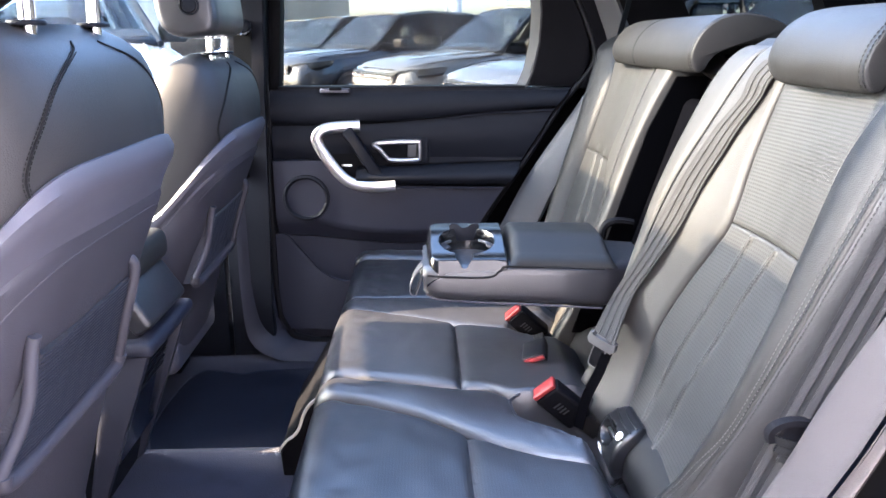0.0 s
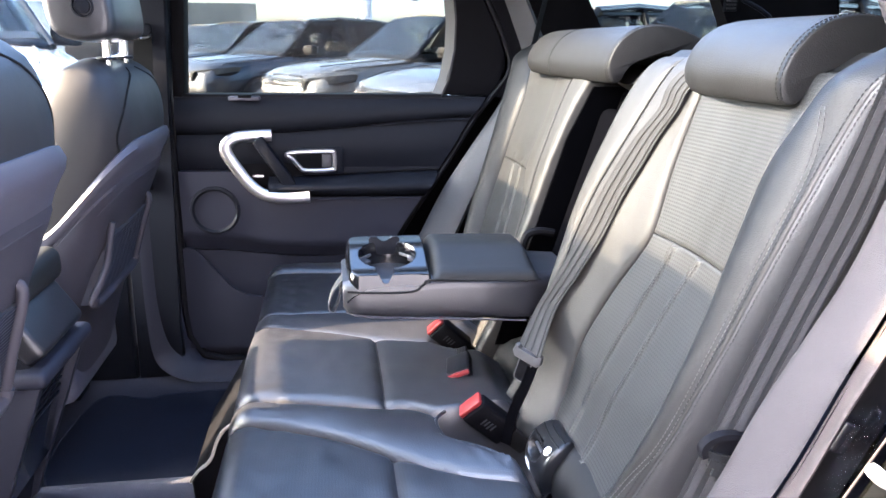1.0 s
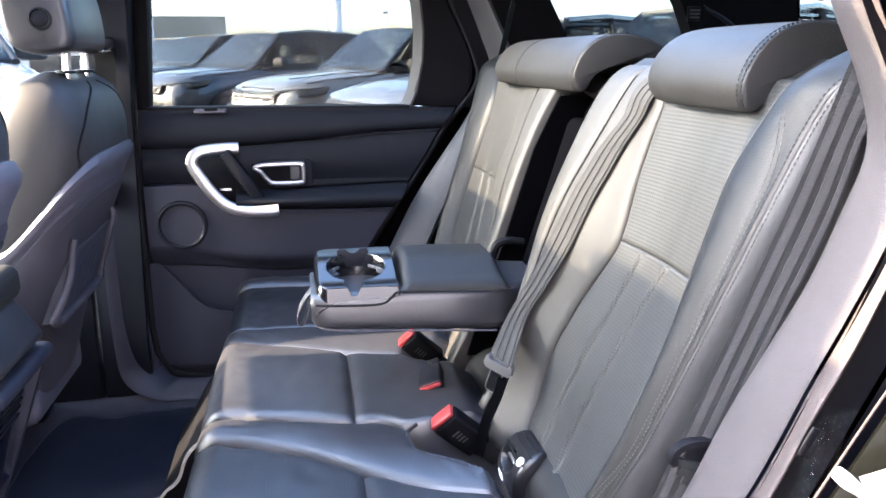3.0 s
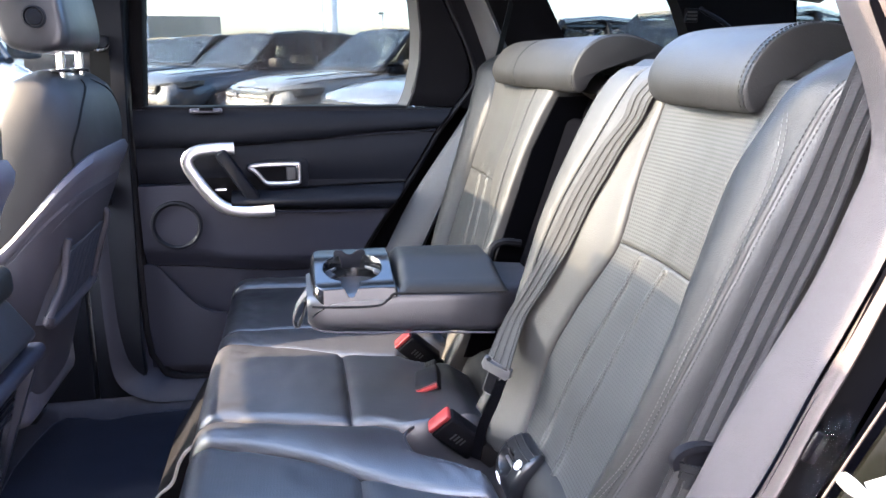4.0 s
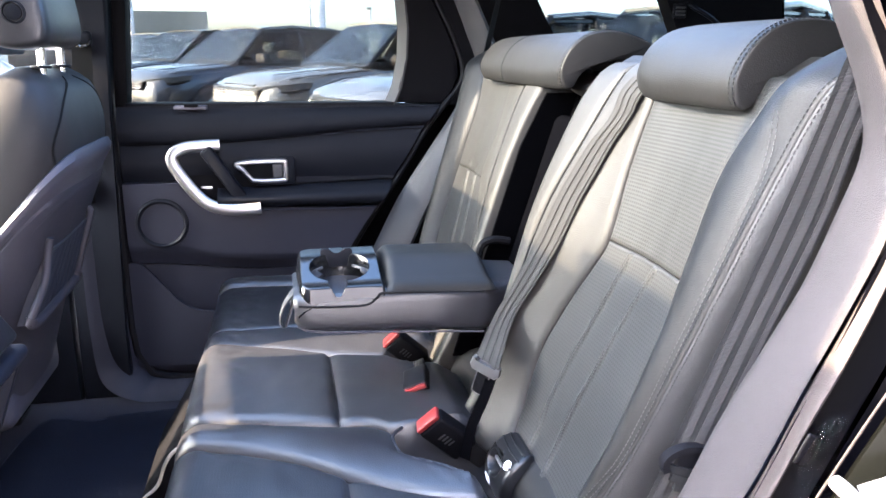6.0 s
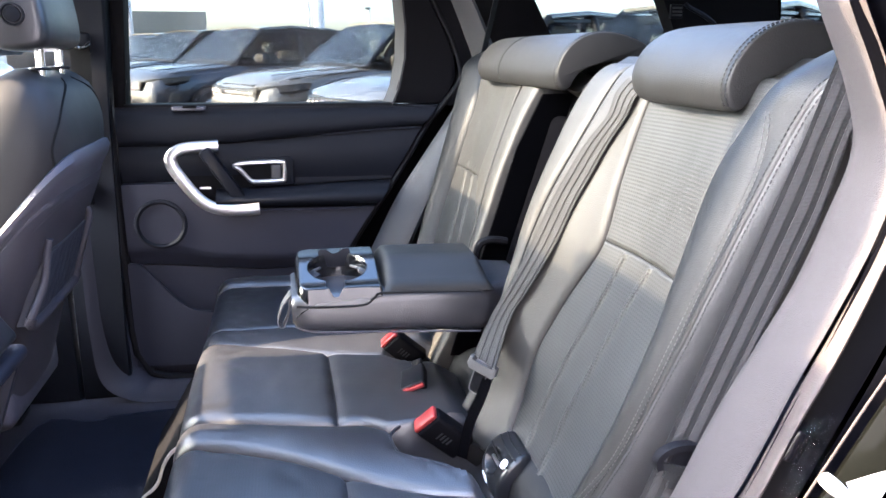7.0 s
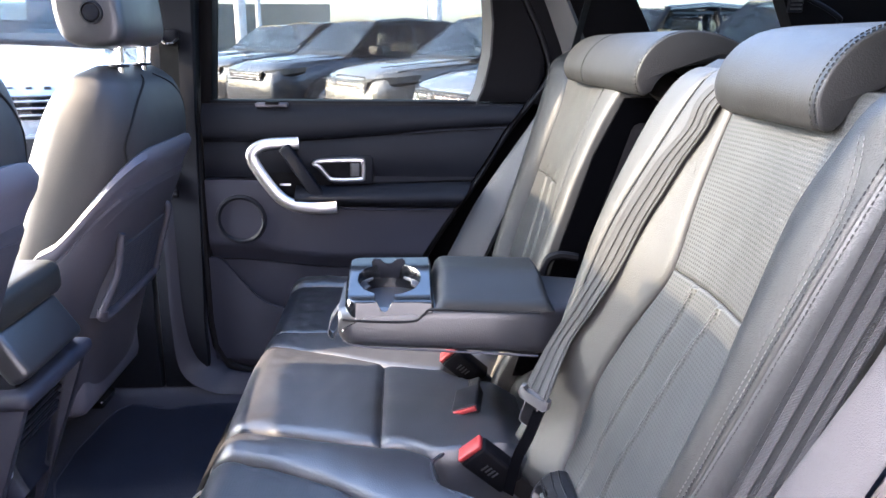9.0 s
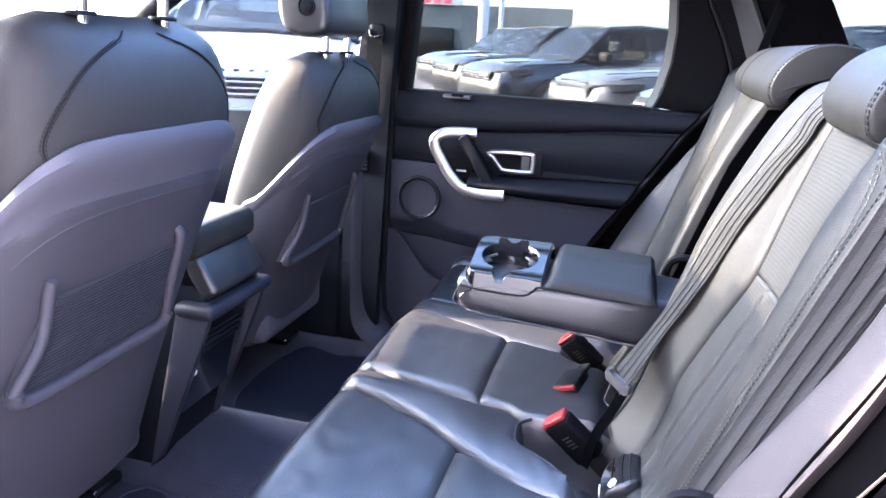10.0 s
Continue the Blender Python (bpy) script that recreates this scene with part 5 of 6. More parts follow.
def front_seat(yc, label, drop, lift, dx, head_y, gap, post_x, shell_top, shell_fall):
    """A front seat; drop lowers its back, lift raises its headrest, dx moves it along, gap sets its posts apart."""
    t = thing("front_seat", label, "car seat", (-0.9, yc, 0.45), group="front seats")
    E = 0.58

    def half(z, grow=0.0):
        zz = z + drop
        a, b, w = table(FRONT_X, zz) + dx, table(REAR_X, zz) + dx, table(HALF_Y, zz) + grow
        return (a + b) / 2, (b - a) / 2 + grow, w

    def around(z, q, grow=0.0):
        cx, hx, w = half(z, grow)
        c, s = math.cos(q), math.sin(q)
        return Vector((cx + hx * math.copysign(abs(c) ** E, c), yc + w * math.copysign(abs(s) ** E, s), z))

    def rx(y, z, o):
        cx, hx, w = half(z, 0.014)
        a = min(0.999, abs(y - yc) / w)
        return cx + hx * (1 - a ** (2 / E)) ** (E / 2) + o
    top = 1.39 - drop
    Z = [0.58 + (top - 0.58) * k / 44 for k in range(45)]
    piece("backrest", loft([[around(z, 2 * math.pi * k / 44) for k in range(44)] for z in Z]), LEATHER_FRONT, t)
    # hard shell that wraps the rear
    def shell(u, v, grow=0.014):
        w = (u - 0.5) * 2
        zt = shell_top - shell_fall * abs(w) ** 3.1 - drop
        e = min((1 - v) * (zt - 0.60), (1 - abs(w)) * 0.34)
        return around(0.60 + (zt - 0.60) * v, radians(118) * w, grow - 0.008 * (1 - min(1, e / 0.010)) ** 2 - 0.006 * smoothstep(0.034, 0.056, e))
    rear_shell = piece("rear_shell", sheet(shell, 90, 40, lambda u, v: shell(u, v, 0.002)), HARD, t, "moulded plastic seat back shell")
    # the darker inner field of the shell, set in a soft channel
    def field(u, v):
        w = (u - 0.5) * 2 * 0.80
        return shell(0.5 + w / 2, 0.905 * v, 0.0175 - 0.006 * (abs(2 * u - 1) > 0.97 or v > 0.97))
    piece("back_panel", sheet(field, 60, 40, lambda u, v: field(u, v) - Vector((0.008, 0, 0))), SHELL_FIELD, rear_shell, "darker inset panel of the seat back")
    ridge = [shell(0.27 + 0.46 * k / 60, 0.845 - 0.05 * abs(k / 30 - 1) ** 2, 0.0165) for k in range(61)]
    piece("field_ridge", tube(ridge, 0.0018, 6), SHELL_FIELD, rear_shell)
    # map pocket: net, ribs and bar, on a flatter field of the shell
    pc = yc - 0.037
    def fx(y, z, o):
        return table(REAR_X, z + drop) + dx + 0.010 - 0.55 * max(0, abs(y - yc) - 0.10) ** 2 + o
    def net(u, v):
        y, z = pc - 0.124 + 0.246 * u + (0.024 * u - 0.040 * (1 - u)) * (1 - v), 0.897 - drop + 0.145 * v - 0.012 * (1 - u)
        return Vector((fx(y, z, 0.006), y, z))
    pocket_net = piece("pocket_net", sheet(net, 20, 16, lambda u, v: net(u, v) - Vector((0.02, 0, 0))), MESHNET, t, "black net map pocket")
    for i in range(26):
        piece("net_cord", tube([net(k / 14, 0.02 + 0.96 * i / 25) + Vector((0.0015 + 0.001 * (k % 2), 0, 0)) for k in range(15)], 0.0011, 4), CARPET, pocket_net)
    for s in (-1, 1):
        k = 0.012 if s < 0 else 0.0
        rib = smooth_line([(fx(pc + s * y, z - drop, o), pc + s * y, z - drop) for y, z, o in ((0.122 + k, 1.070 - k, -0.004), (0.123 + k, 1.052 - k, 0.010 - k), (0.132 + k, 0.97, 0.012), (0.144 + 2 * k, 0.91, 0.012), (0.146 + 2 * k, 0.889, 0.010))], 4)
        piece("pocket_rib", tube(rib, 0.0080, 10), SHELL_FIELD, t)
    bar = smooth_line([(fx(pc + y, z - drop, 0.012), pc + y, z - drop) for y, z in ((-0.168, 0.905), (-0.160, 0.886), (-0.11, 0.882), (0.05, 0.886), (0.135, 0.891), (0.146, 0.910))], 4)
    piece("pocket_bar", tube(bar, 0.011, 10), SHELL_FIELD, t)
    # seams over the shoulder
    SEAM = [(1.17, 42), (1.21, 46), (1.235, 50), (1.26, 47), (1.29, 39), (1.32, 29), (1.345, 17), (1.365, 5), (1.39, 0)]
    for s in (-1, 1):
        line = [around(1.19 - drop + 0.18 * k / 24, radians(s * table(SEAM, 1.19 + 0.18 * k / 24)), 0.0005) for k in range(25)]
        piece("seam", tube(line, 0.0013, 6), THREAD_DARK, t)
        for off in (-1.6, 1.6):
            line = [around(1.19 - drop + 0.17 * k / 24, radians(s * table(SEAM, 1.19 + 0.17 * k / 24) + off), 0.0004) for k in range(25)]
            piece("stitching", stitches(line, 0.0056, 0.0036, 0.0006), THREAD_DARK, t)
    # lower parts
    piece("lower_cover", rbox(-0.93, -0.745 + dx * 0.3, yc - 0.18, yc + 0.18, 0.585, 0.70, 0.03), HARD, t)
    piece("seat_frame", rbox(-1.24, -1.0, yc - 0.2, yc + 0.2, 0.47, 0.61, 0.02), DARK, t)
    piece("cushion", rbox(-1.32, -0.80, yc - 0.25, yc + 0.25, 0.60, 0.76, 0.05, 4), LEATHER_SMOOTH, t)
    for s in (-1, 1):
        piece("seat_rail", rbox(-1.25, -0.93, yc + s * 0.22 - 0.02, yc + s * 0.22 + 0.02, 0.43, 0.50, 0.006), GLOSS, t)
        piece("rail_cap", rbox(-0.98, -0.86, yc + s * 0.225 - 0.045, yc + s * 0.225 + 0.045, 0.425, 0.450, 0.008), GLOSS, t)
    # headrest and its posts
    h = [(-0.585, 1.422), (-0.578, 1.46), (-0.590, 1.54), (-0.62, 1.60), (-0.67, 1.615), (-0.705, 1.59), (-0.712, 1.50), (-0.700, 1.43), (-0.66, 1.410), (-0.62, 1.410)]
    P = [(p.x, p.z + lift) for p in smooth_line([(x, 0, z) for x, z in h], 3, closed=True)]
    cx, cz = -0.645, 1.51 + lift
    rings = []
    for d, k in ((-0.135, 0.72), (-0.132, 0.86), (-0.124, 0.95), (-0.11, 1.0), (0, 1.02), (0.11, 1.0), (0.124, 0.95), (0.132, 0.86), (0.135, 0.72)):
        rings.append([(cx + (x - cx) * k, head_y + d, cz + (z - cz) * (0.5 + 0.5 * k)) for x, z in P])
    head = piece("headrest", loft(rings), LEATHER_SMOOTH, t)
    by, bz = head_y - 0.136, 1.475 + lift
    piece("release_button", disc((-0.632, by, bz), (0, 1, 0), 0.015, 0.008, 24, 0.002), SOFT, head)
    piece("button_ring", turned(loft([[((0.021 + dr) * math.cos(q), dy, (0.021 + dr) * math.sin(q)) for q in [2 * math.pi * k / 28 for k in range(28)]] for dr, dy in ((0, 0.004), (0, -0.004), (-0.003, -0.005), (-0.004, 0.0))], caps=False), Matrix.Translation((-0.632, by, bz))), SOFT, head)
    for s in (-1, 1):
        piece("post", tube([(post_x, head_y + s * gap, top - 0.03), (post_x + 0.005, head_y + s * gap, 1.44 + lift)], 0.0085, 12), CHROME, t, "chrome headrest post")
        piece("post_collar", disc((post_x, head_y + s * gap, top), (0, 0, 1), 0.020, 0.006, 24, 0.002), SOFT, t)
    return t


front_seat(0.43, "black leather front passenger seat, rear shell with map pocket", 0.05, -0.035, 0.02, 0.395, 0.067, -0.617, 1.230, 0.42)
front_seat(-0.43, "black leather driver's seat seen from behind with net pocket", 0.0, 0.022, 0.06, -0.431, 0.085, -0.580, 1.243, 0.395)

# ---- centre console ----
con = thing("centre_console", "dark centre console end with storage lid", "console", (-0.85, 0, 0.45))
piece("body", prism([(-1.45, 0.45), (-0.79, 0.45), (-0.745, 0.62), (-0.705, 0.80), (-0.66, 0.835), (-0.66, 0.86), (-0.70, 0.90), (-1.45, 0.90)], "y", -0.135, 0.075, 0.012), SOFT, con)
piece("armrest", rbox(-1.15, -0.665, -0.165, 0.085, 0.945, 1.010, 0.022, 4), LEATHER, con, "padded console armrest lid")
piece("neck", rbox(-1.10, -0.69, -0.14, 0.07, 0.885, 0.95, 0.01), DARK, con)
piece("drawer", turned(rbox(-0.022, 0.022, -0.10, 0.10, -0.045, 0.045, 0.012), Matrix.Translation((-0.672, -0.04, 0.905)) @ Matrix.Rotation(radians(-32), 4, "Y")), LEATHER_SMOOTH, con, "sloping padded drawer front")
piece("ledge", rbox(-0.72, -0.630, -0.162, 0.090, 0.825, 0.855, 0.013), DOOR, con)
for y in (-0.145, 0.070):
    piece("side_cheek", prism([(-0.80, 0.46), (-0.765, 0.50), (-0.690, 0.70), (-0.640, 0.83), (-0.72, 0.83)], "y", y - 0.010, y + 0.010, 0.008), DOOR, con)
piece("socket_panel", turned(rbox(-0.006, 0.006, -0.0925, 0.0925, -0.11, 0.11, 0.004), Matrix.Translation((-0.706, -0.0375, 0.70)) @ Matrix.Rotation(radians(16), 4, "Y")), GLOSS, con, "glossy black socket panel")
pm = Matrix.Translation((-0.706, -0.0375, 0.70)) @ Matrix.Rotation(radians(16), 4, "Y")
for k in range(4):
    piece("vent_slat", turned(rbox(0.006, 0.010, -0.07, 0.07, 0.035 + 0.016 * k, 0.041 + 0.016 * k, 0.001, 1), pm), SOFT, con)
piece("socket_mark", turned(rbox(0.006, 0.008, -0.088, -0.076, -0.015, -0.005, 0.0), pm), material("white_mark", (0.8, 0.8, 0.8), 0.5), con)

# ---- dashboard and wheel ----
dash = thing("dashboard", "dark soft-touch dashboard below the windscreen", "dashboard", (-1.5, 0, 0.5))
piece("top", prism([(-1.70, 0.60), (-1.40, 0.60), (-1.36, 0.85), (-1.38, 1.00), (-1.50, 1.045), (-1.72, 1.04)], "y", -0.735, 0.735, 0.03, 3), SOFT, dash)
wheel = thing("steering_wheel", "black leather steering wheel behind the driver's seat", "steering wheel", (-1.22, -0.36, 1.06))
wm = Matrix.Translation((-1.22, -0.36, 1.09)) @ Matrix.Rotation(radians(-64), 4, "Y")
piece("rim", turned(tube([(0.185 * math.cos(q), 0.185 * math.sin(q), 0) for q in [2 * math.pi * k / 48 for k in range(48)]], 0.016, 10, closed=True), wm), LEATHER_SMOOTH, wheel)
piece("hub", turned(rbox(-0.06, 0.06, -0.07, 0.07, -0.03, 0.02, 0.02), wm), SOFT, wheel)
for a in (0, 90, 180):
    piece("spoke", turned(tube([(0.05 * math.cos(radians(a - 90)), 0.05 * math.sin(radians(a - 90)), 0), (0.18 * math.cos(radians(a - 90)), 0.18 * math.sin(radians(a - 90)), 0)], 0.014, 8), wm), SOFT, wheel)
piece("column", tube([(-1.24, -0.36, 1.08), (-1.42, -0.36, 0.98)], 0.045, 12), DARK, wheel)

# ---- mats ----
for y, lab in ((0.40, "dark carpet mat with bound edge in the far footwell"), (-0.40, "dark carpet mat with bound edge in the near footwell")):
    m = thing("floor_mat", lab, "floor mat", (-0.55, y, 0.42), group="floor mats")
    out = smooth_line([(-0.80, y - 0.22, 0), (-0.40, y - 0.24, 0), (-0.385, y - 0.2, 0), (-0.385, y + 0.2, 0), (-0.40, y + 0.23, 0), (-0.62, y + 0.22, 0), (-0.68, y + 0.2, 0), (-0.82, y + 0.2, 0)], 4, closed=True)
    piece("carpet", prism([(p.x, p.y) for p in out], "z", 0.421, 0.428), MAT_RUB, m)
    piece("binding", tube([(p.x, p.y, 0.428) for p in out], 0.003, 6, closed=True), CARPET, m)


# ---- outside ----
def paint(name, c, rough=0.25):
    return material(name, c, rough, metal=0.45, coat=0.5, blotch=0.05)


PAINT_GREY = paint("blue_grey_paint", (0.040, 0.046, 0.060))
PAINT_DARK = paint("slate_paint", (0.020, 0.024, 0.035))
PAINT_SILVER = paint("silver_paint", (0.135, 0.137, 0.131))
PAINT_WHITE = paint("white_paint", (0.42, 0.43, 0.44))
PAINT_BLUE = paint("pale_blue_paint", (0.13, 0.148, 0.18))
ROOF_BLACK = material("black_roof", (0.004, 0.004, 0.005), 0.2, spec=0.25)
LAMP = material("headlamp", (0.05, 0.055, 0.06), 0.12, metal=0.2, coat=1.0)
TYRE = material("tyre_rubber", (0.015, 0.015, 0.016), 0.85)
SEAT_PALE = material("pale_car_seat", (0.16, 0.155, 0.14), 0.7)
CABIN = material("dark_cabin_lining", (0.005, 0.0053, 0.006), 0.7)

BODY = [  # x from the nose, half width, bottom, shoulder height, top height
    (0.00, 0.62, 0.42, 0.62, 0.70), (0.06, 0.80, 0.34, 0.72, 0.86), (0.18, 0.88, 0.28, 0.80, 0.96), (0.45, 0.93, 0.26, 0.88, 1.02), (0.85, 0.95, 0.26, 0.94, 1.06),
    (1.20, 0.95, 0.26, 0.98, 1.09), (1.50, 0.95, 0.26, 1.00, 1.11), (2.50, 0.95, 0.26, 1.02, 1.12), (3.50, 0.95, 0.28, 1.04, 1.14), (4.10, 0.92, 0.32, 1.04, 1.15), (4.35, 0.85, 0.40, 1.00, 1.12), (4.42, 0.75, 0.46, 0.92, 1.02)]


def suv(at, heading, colour, label, roof=None, grille="bars", height=1.0, letters=0):
    t = thing("parked_car", label, "car", at, group="parked cars")
    m = Matrix.Translation(at) @ Matrix.Rotation(radians(heading), 4, "Z") @ Matrix.Diagonal((-1, 1, height, 1))
    def put(name, bm, mat, lab="", **kw):
        return piece(name, turned(bm, m), mat, t, lab, **kw)
    rings = []
    for x, w, zb, zs, zt in BODY:
        half = [(w * 0.80, zb), (w * 0.97, zb + 0.08), (w, 0.55 if zs > 0.6 else 0.5), (w * 0.995, zs - 0.06), (w * 0.965, zs), (w * 0.90, zs + (zt - zs) * 0.55), (w * 0.72, zs + (zt - zs) * 0.85), (w * 0.40, zt), (0, zt + 0.012)]
        ring = [(x, y, z) for y, z in half] + [(x, -y, z) for y, z in half[-2::-1]]
        rings.append(ring)
    fine = []
    for i in range(len(rings) - 1):
        for k in range(3):
            a, b = rings[i], rings[i + 1]
            fine.append([tuple(p + (q - p) * k / 3 for p, q in zip(A, B)) for A, B in zip(a, b)])
    fine.append(rings[-1])
    put("body", loft(fine), colour, angle=50)
    # cabin: pillars and roof, with glass between
    top = roof or colour
    W = [(1.38, 0.74, 1.09), (2.05, 0.60, 1.60), (2.60, 0.61, 1.66), (3.40, 0.60, 1.64), (3.95, 0.57, 1.57), (4.28, 0.64, 1.12)]
    def roof_s(u, v):
        x = 2.02 + 1.98 * u
        w = 0.60 - 0.04 * u
        z = 1.605 + 0.06 * math.sin(math.pi * (0.15 + 0.7 * u)) - 0.03 * u
        s = (v - 0.5) * 2
        return (x, w * s, z + 0.025 * (1 - s * s))
    put("roof", sheet(roof_s, 12, 10, lambda u, v: Vector(roof_s(u, v)) - Vector((0, 0, 0.04))), top)
    put("windscreen", sheet(lambda u, v: (1.36 + 0.68 * u, (0.80 - 0.20 * u) * (v - 0.5) * 2, 1.095 + 0.53 * u - 0.0 + 0.02 * (1 - ((v - 0.5) * 2) ** 2)), 6, 8), GLASS_SCREEN, "raked windscreen")
    put("rear_window", sheet(lambda u, v: (4.30 - 0.32 * u, (0.70 - 0.12 * u) * (v - 0.5) * 2, 1.14 + 0.43 * u), 4, 6), GLASS_DARK)
    for s in (-1, 1):
        def side_glass(u, v):
            return (1.52 + 2.62 * u + (0.58 * v * (1 - u)) - 0.25 * v * u, s * (0.86 - 0.24 * v), 1.08 + 0.05 * u + 0.50 * v)
        put("side_window", sheet(lambda u, v: side_glass(0.44 * u, v), 8, 4), GLASS_DARK, "clear front side glass")
        put("side_window", sheet(lambda u, v: side_glass(0.45 + 0.55 * u, v), 8, 4), GLASS_PRIVACY, "dark privacy glass")
        put("window_trim", tube([side_glass(k / 12, 0.0) for k in range(13)], 0.018, 6), ROOF_BLACK)
        put("window_trim", tube([side_glass(k / 12, 0.97) for k in range(13)], 0.024, 6), ROOF_BLACK)
        put("bonnet_gap", tube([(0.34, s * 0.80, 0.955), (0.60, s * 0.845, 0.995), (1.0, s * 0.865, 1.025), (1.36, s * 0.86, 1.055)], 0.007, 5), ROOF_BLACK)
        put("sun_visor", rbox(1.98, 2.02, s * 0.30 - 0.16, s * 0.30 + 0.16, 1.50, 1.57, 0.01, 1), CABIN)
        put("door_card", rbox(1.55, 4.0, s * 0.80 - 0.03, s * 0.80 + 0.03, 1.03, 1.135, 0.01, 1), CABIN)
        put("pillar", tube([(1.38, s * 0.82, 1.08), (1.72, s * 0.72, 1.35), (2.06, s * 0.61, 1.605)], 0.030, 8), ROOF_BLACK)
        put("pillar", tube([(2.62, s * 0.87, 1.10), (2.68, s * 0.75, 1.36), (2.70, s * 0.62, 1.63)], 0.038, 8), ROOF_BLACK)
        put("pillar", tube([(3.50, s * 0.87, 1.12), (3.46, s * 0.75, 1.38), (3.40, s * 0.61, 1.62)], 0.045, 8), ROOF_BLACK)
        put("pillar", tube([(4.25, s * 0.78, 1.12), (4.12, s * 0.68, 1.38), (3.95, s * 0.57, 1.58)], 0.05, 8), ROOF_BLACK)
        put("cant_rail", tube([(2.04, s * 0.605, 1.605), (2.6, s * 0.625, 1.655), (3.4, s * 0.61, 1.635), (3.98, s * 0.575, 1.575)], 0.03, 8), top)
        mirror = put("door_mirror", rbox(1.68, 1.82, s * 0.95 - 0.12 + 0.05 * s, s * 0.95 + 0.12 + 0.05 * s, 1.09, 1.24, 0.045, 3), CABIN, "black door mirror")
        put("mirror_foot", rbox(1.70, 1.78, s * 0.84 - 0.06, s * 0.84 + 0.06, 1.06, 1.11, 0.015), ROOF_BLACK)
        # headlamp wraps round the corner
        put("headlight", sheet(lambda u, v: (0.02 + 0.46 * u * u + 0.03, s * (0.42 + 0.53 * min(1, 1.25 * u) ** 0.8 - 0.015 * (u > 0.8)), 0.76 + 0.10 * v * (1 - 0.35 * u) + 0.10 * u), 12, 5, lambda u, v: (0.10 + 0.46 * u * u + 0.03, s * (0.40 + 0.50 * min(1, 1.25 * u) ** 0.8), 0.76 + 0.10 * v * (1 - 0.35 * u) + 0.10 * u)), LAMP, "clear headlamp")
        put("lamp_brow", tube([(0.02 + 0.46 * u * u + 0.028, s * (0.42 + 0.535 * min(1, 1.25 * u) ** 0.8), 0.755 + 0.10 * u) for u in [k / 8 for k in range(9)]], 0.014, 6), ROOF_BLACK)
        for xw in (0.90, 3.60):
            wh = put("wheel", disc((xw, s * 0.86, 0.36), (0, 1, 0), 0.36, 0.24, 36, 0.04), TYRE)
            rim = piece("rim", turned(disc((xw, s * 0.975, 0.36), (0, 1, 0), 0.25, 0.03, 28, 0.01), m), STEEL, wh)
            put("arch_lip", tube([(xw + 0.43 * math.cos(q), s * 0.945, 0.36 + 0.43 * math.sin(q)) for q in [math.pi * k / 16 for k in range(17)]], 0.022, 6), ROOF_BLACK)
        put("door_line", tube([(2.62, s * 0.957, 0.34), (2.62, s * 0.957, 0.7), (2.62, s * 0.93, 1.05)], 0.006, 4), ROOF_BLACK)
        put("front_seat", rbox(2.15, 2.40, s * 0.36 - 0.20, s * 0.36 + 0.20, 0.80, 1.22, 0.07), SEAT_PALE, "pale leather seat")
        put("seat_headrest", rbox(2.28, 2.40, s * 0.36 - 0.12, s * 0.36 + 0.12, 1.26, 1.44, 0.045), SEAT_PALE)
    put("cabin_floor", prism([(1.42, -0.79), (4.22, -0.72), (4.22, 0.72), (1.42, 0.79)], "z", 1.100, 1.142), CABIN, "dark cabin lining")
    put("dash_top", sheet(lambda u, v: (1.40 + 0.46 * u, -0.74 + 1.48 * v, 1.138 + 0.045 * math.sin(math.pi * u)), 6, 8), CABIN)
    put("wheel_rim", tube([(1.98 + 0.06 * math.sin(q), -0.36 + 0.17 * math.cos(q), 1.16 + 0.16 * math.sin(q)) for q in [2 * math.pi * k / 20 for k in range(20)]], 0.014, 6, closed=True), CABIN)
    put("cowl", tube([(1.355, -0.78, 1.085), (1.325, 0.0, 1.125), (1.355, 0.78, 1.085)], 0.022, 6), ROOF_BLACK)
    put("rear_bench", rbox(3.15, 3.38, -0.58, 0.58, 0.9, 1.30, 0.06), SEAT_PALE, "pale leather rear bench")
    put("view_mirror", rbox(1.92, 1.96, -0.11, 0.11, 1.43, 1.50, 0.015, 2), CABIN)
    if grille == "bars":
        put("grille", prism([(-0.54, 0.72), (0.54, 0.72), (0.56, 0.85), (-0.56, 0.85)], "x", 0.0, 0.08, 0.012), ROOF_BLACK)
        for k in range(3):
            put("grille_bar", rbox(-0.012, 0.02, -0.53, 0.53, 0.745 + 0.036 * k, 0.756 + 0.036 * k, 0.004), STEEL)
    else:
        put("grille", prism([(-0.60, 0.68), (0.60, 0.68), (0.64, 0.85), (-0.64, 0.85)], "x", 0.02, 0.10, 0.012), ROOF_BLACK)
        for r in range(3):
            for k in range(15):
                put("grille_cell", tube([(0.014, -0.57 + 0.08 * k + 0.04 * (r % 2) + 0.034 * math.cos(q), 0.715 + 0.048 * r + 0.021 * math.sin(q)) for q in [math.pi / 3 * j for j in range(6)]], 0.006, 5, closed=True), SILVER)
    put("badge", disc((-0.006, -0.30, 0.80), (1, 0, 0), 0.035, 0.01, 20), CHROME)
    put("lower_intake", prism([(-0.50, 0.42), (0.50, 0.42), (0.60, 0.56), (-0.60, 0.56)], "x", 0.02, 0.10, 0.02), ROOF_BLACK)
    for k in range(letters):
        y = -0.40 + 0.8 * k / max(1, letters - 1)
        put("bonnet_mark", rbox(0.075, 0.11, y - 0.020, y + 0.020, 0.872, 0.896, 0.004, 1), GREY_PLASTIC)
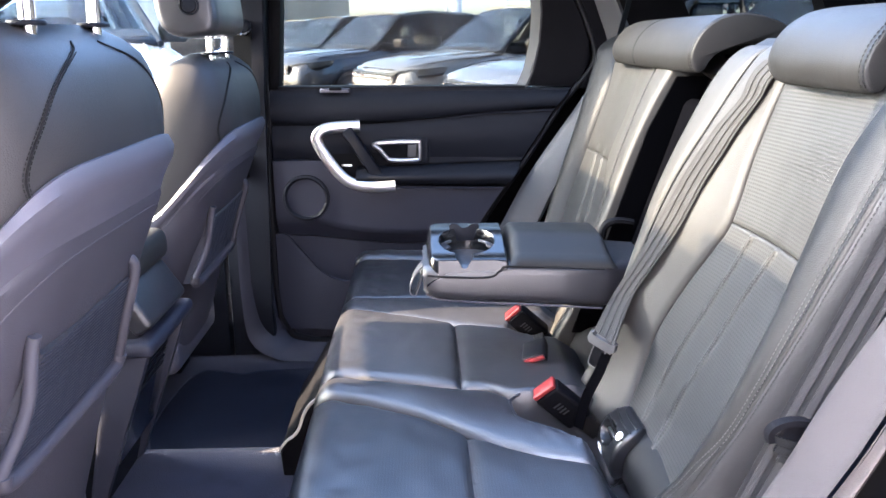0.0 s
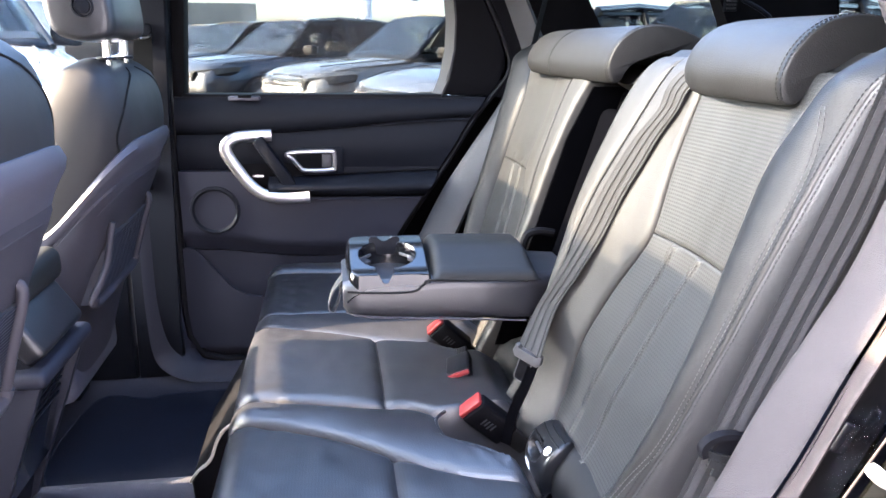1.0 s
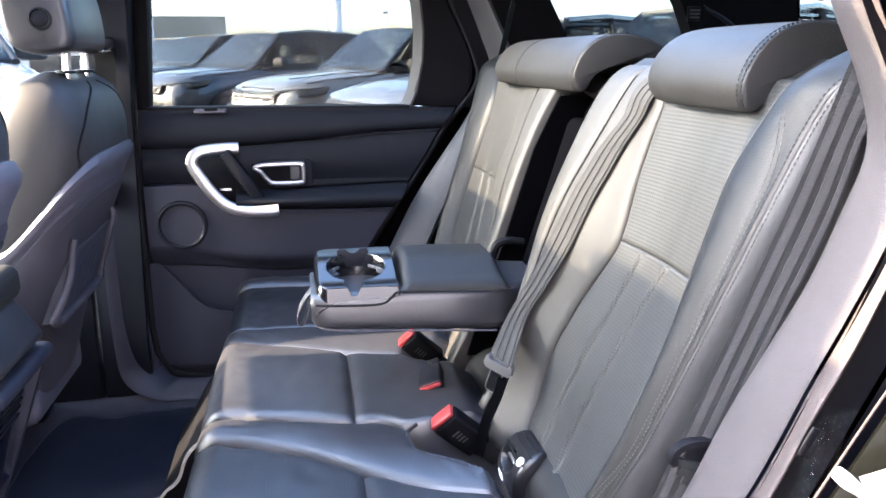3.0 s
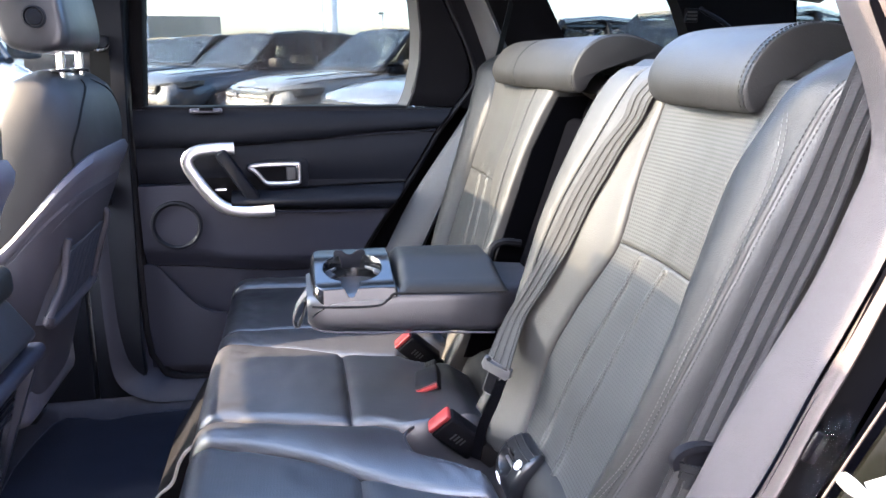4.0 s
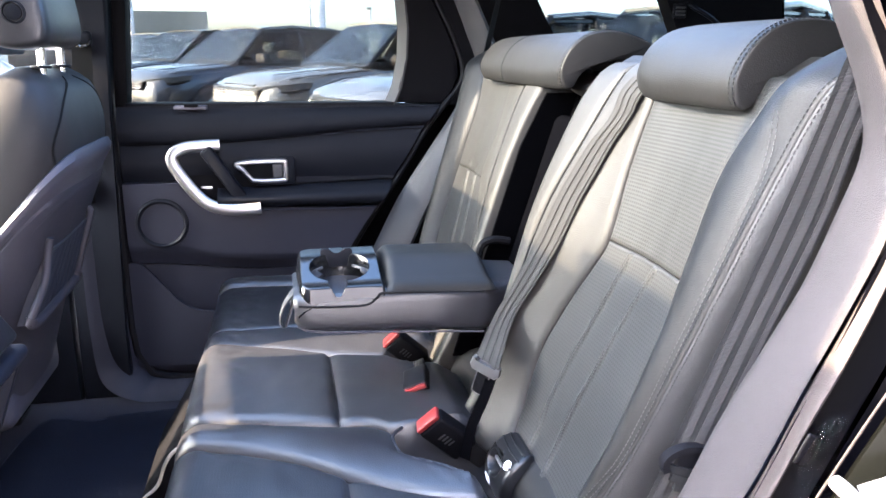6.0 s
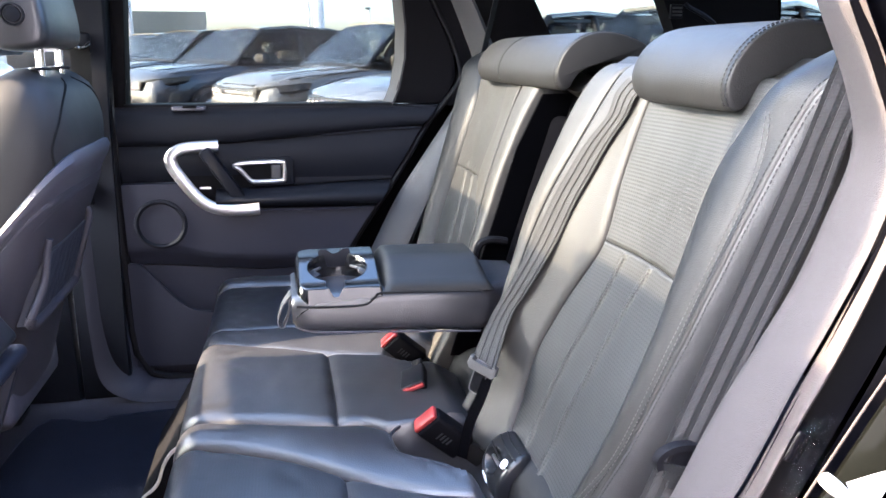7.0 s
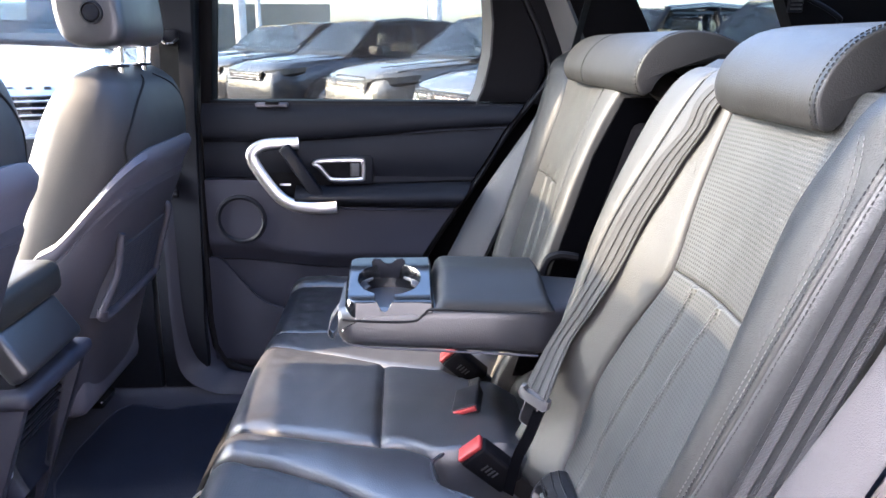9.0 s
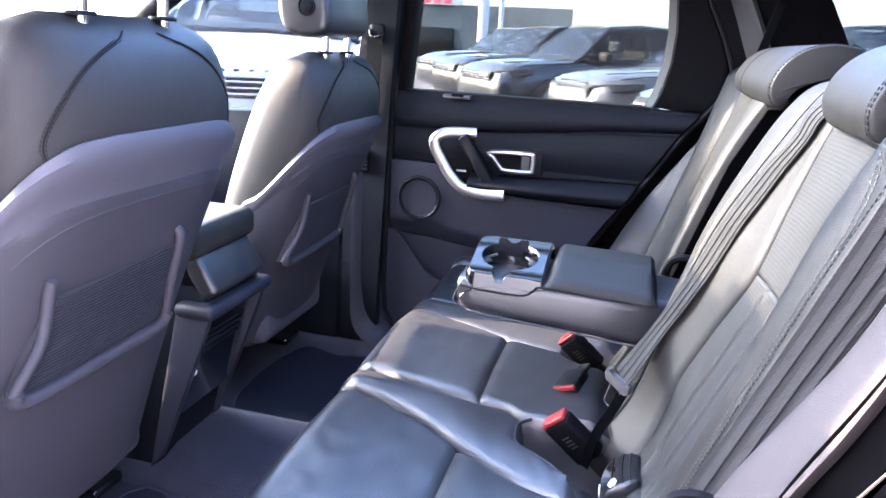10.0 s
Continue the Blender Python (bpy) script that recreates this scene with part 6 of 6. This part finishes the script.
    for s in (-1, 1):
        put("bonnet_crease", tube([(0.25, s * 0.55, 1.0), (0.7, s * 0.62, 1.045), (1.3, s * 0.68, 1.09)], 0.008, 5), colour)
        put("wiper", tube([(1.34, s * 0.10, 1.105), (1.40, s * 0.55, 1.125)], 0.010, 5), ROOF_BLACK)
    return t


G = 0.12
suv((-3.6, 12.7, G), -143, PAINT_DARK, "dark blue parked SUV with black roof and pillars", ROOF_BLACK)
suv((-2.44, 10.3, G), -143, PAINT_GREY, "slate grey parked SUV with black door mirror", None)
suv((-0.75, 7.9, G), -153, PAINT_SILVER, "silver parked SUV with honeycomb grille", None, "mesh", 1.0, 9)
suv((0.35, 5.45, G), -153, PAINT_BLUE, "pale blue-white parked SUV beside the silver one", None, "mesh")
suv((-4.7, 15.3, G), -143, PAINT_GREY, "grey parked SUV at the row's end", None)
suv((-2.33, 3.25, G), -62, PAINT_WHITE, "white parked SUV facing the front passenger window", None, "bars", 1.12, 9)
suv((1.5, 3.1, G), -143, PAINT_GREY, "blue parked SUV behind the rear side window", None)

# building and posts
hall = thing("industrial_building", "dark grey clad industrial building with pale fascia", "building", (-22, 62, G))
WALLG = material("grey_cladding", (0.09, 0.11, 0.12), 0.6, blotch=0.1, blotch_size=0.3)
FASC = material("pale_fascia", (0.62, 0.64, 0.66), 0.5)
piece("wall", prism([(-45, 58), (-4.95, 52), (-9.0, 70), (-45, 75)], "z", G, 4.0), WALLG, hall)
for k in range(60):
    x = -44 + k * 0.63
    piece("cladding_rib", rbox(x - 0.03, x + 0.03, 58 - 6 * (x + 45) / 38.9 - 0.02, 58 - 6 * (x + 45) / 38.9, G, 4.0, 0), WALLG, hall)
piece("fascia", prism([(-45.1, 57.9), (-14, 53.3), (-14, 53.7), (-45.1, 58.2)], "z", 4.0, 4.7), FASC, hall)
piece("sign_board", turned(rbox(-2.4, 2.4, -0.1, 0.1, -0.5, 0.5, 0.02), Matrix.Translation((-15.4, 53.2, 4.45)) @ Matrix.Rotation(radians(-8.8), 4, "Z")), FASC, hall, "white sign board")
SIGN_RED = material("red_sign", (0.55, 0.05, 0.05), 0.5)
for k in range(4):
    piece("sign_mark", turned(rbox(-1.6 + 0.85 * k, -1.0 + 0.85 * k, -0.14, -0.09, -0.42, 0.05, 0.02), Matrix.Translation((-15.4, 53.2, 4.45)) @ Matrix.Rotation(radians(-8.8), 4, "Z")), SIGN_RED, hall)
# no real opening: a black slab gives the gate's shaded inside
piece("gate_opening", turned(rbox(-2.2, 2.2, -0.1, 0.1, 0.0, 2.2, 0.02), Matrix.Translation((-15.8, 53.3, G)) @ Matrix.Rotation(radians(-8.8), 4, "Z")), ROOF_BLACK, hall, "black slab for the shaded inside of a gate")
# wall added behind the camera to block sky and bounce light inside
back = thing("unseen_back_wall", "unseen grey wall behind the camera that blocks and bounces light", "building", (0, -8, G))
BOUNCE_WALL = material("grey_bounce_wall", (0.16, 0.152, 0.165), 0.85, grain=0.6, grain_size=8, blotch=0.25, blotch_size=1.5)
turn = Matrix.Translation((0, -6.6, 0)) @ Matrix.Rotation(radians(20), 4, "Z")
piece("wall", turned(rbox(-16, 11, -3.0, 0.0, G, 10.0, 0.05), turn), BOUNCE_WALL, back)
piece("fascia", turned(rbox(-16, 11, 0.0, 0.2, 9.4, 9.9, 0.02), turn), FASC, back)
for x, y, h, r in ((1.42, 30, 9, 0.22), (1.01, 30, 10, 0.05), (4.6, 40, 3.7, 0.05), (-5.7, 26, 9, 0.2), (-5.8, 30, 9, 0.1)):
    p = thing("lamp_post", "pale tall lighting post", "lamp post", (x, y, G), group="lamp posts")
    piece("post", tube([(x, y, G), (x, y, h)], r, 10), FASC, p)
    piece("lamp_head", rbox(x - 3 * r - 0.05, x + 2 * r, y - r, y + r, h - 0.05, h + 0.05 + r * 0.4, 0.03), WALLG, p)
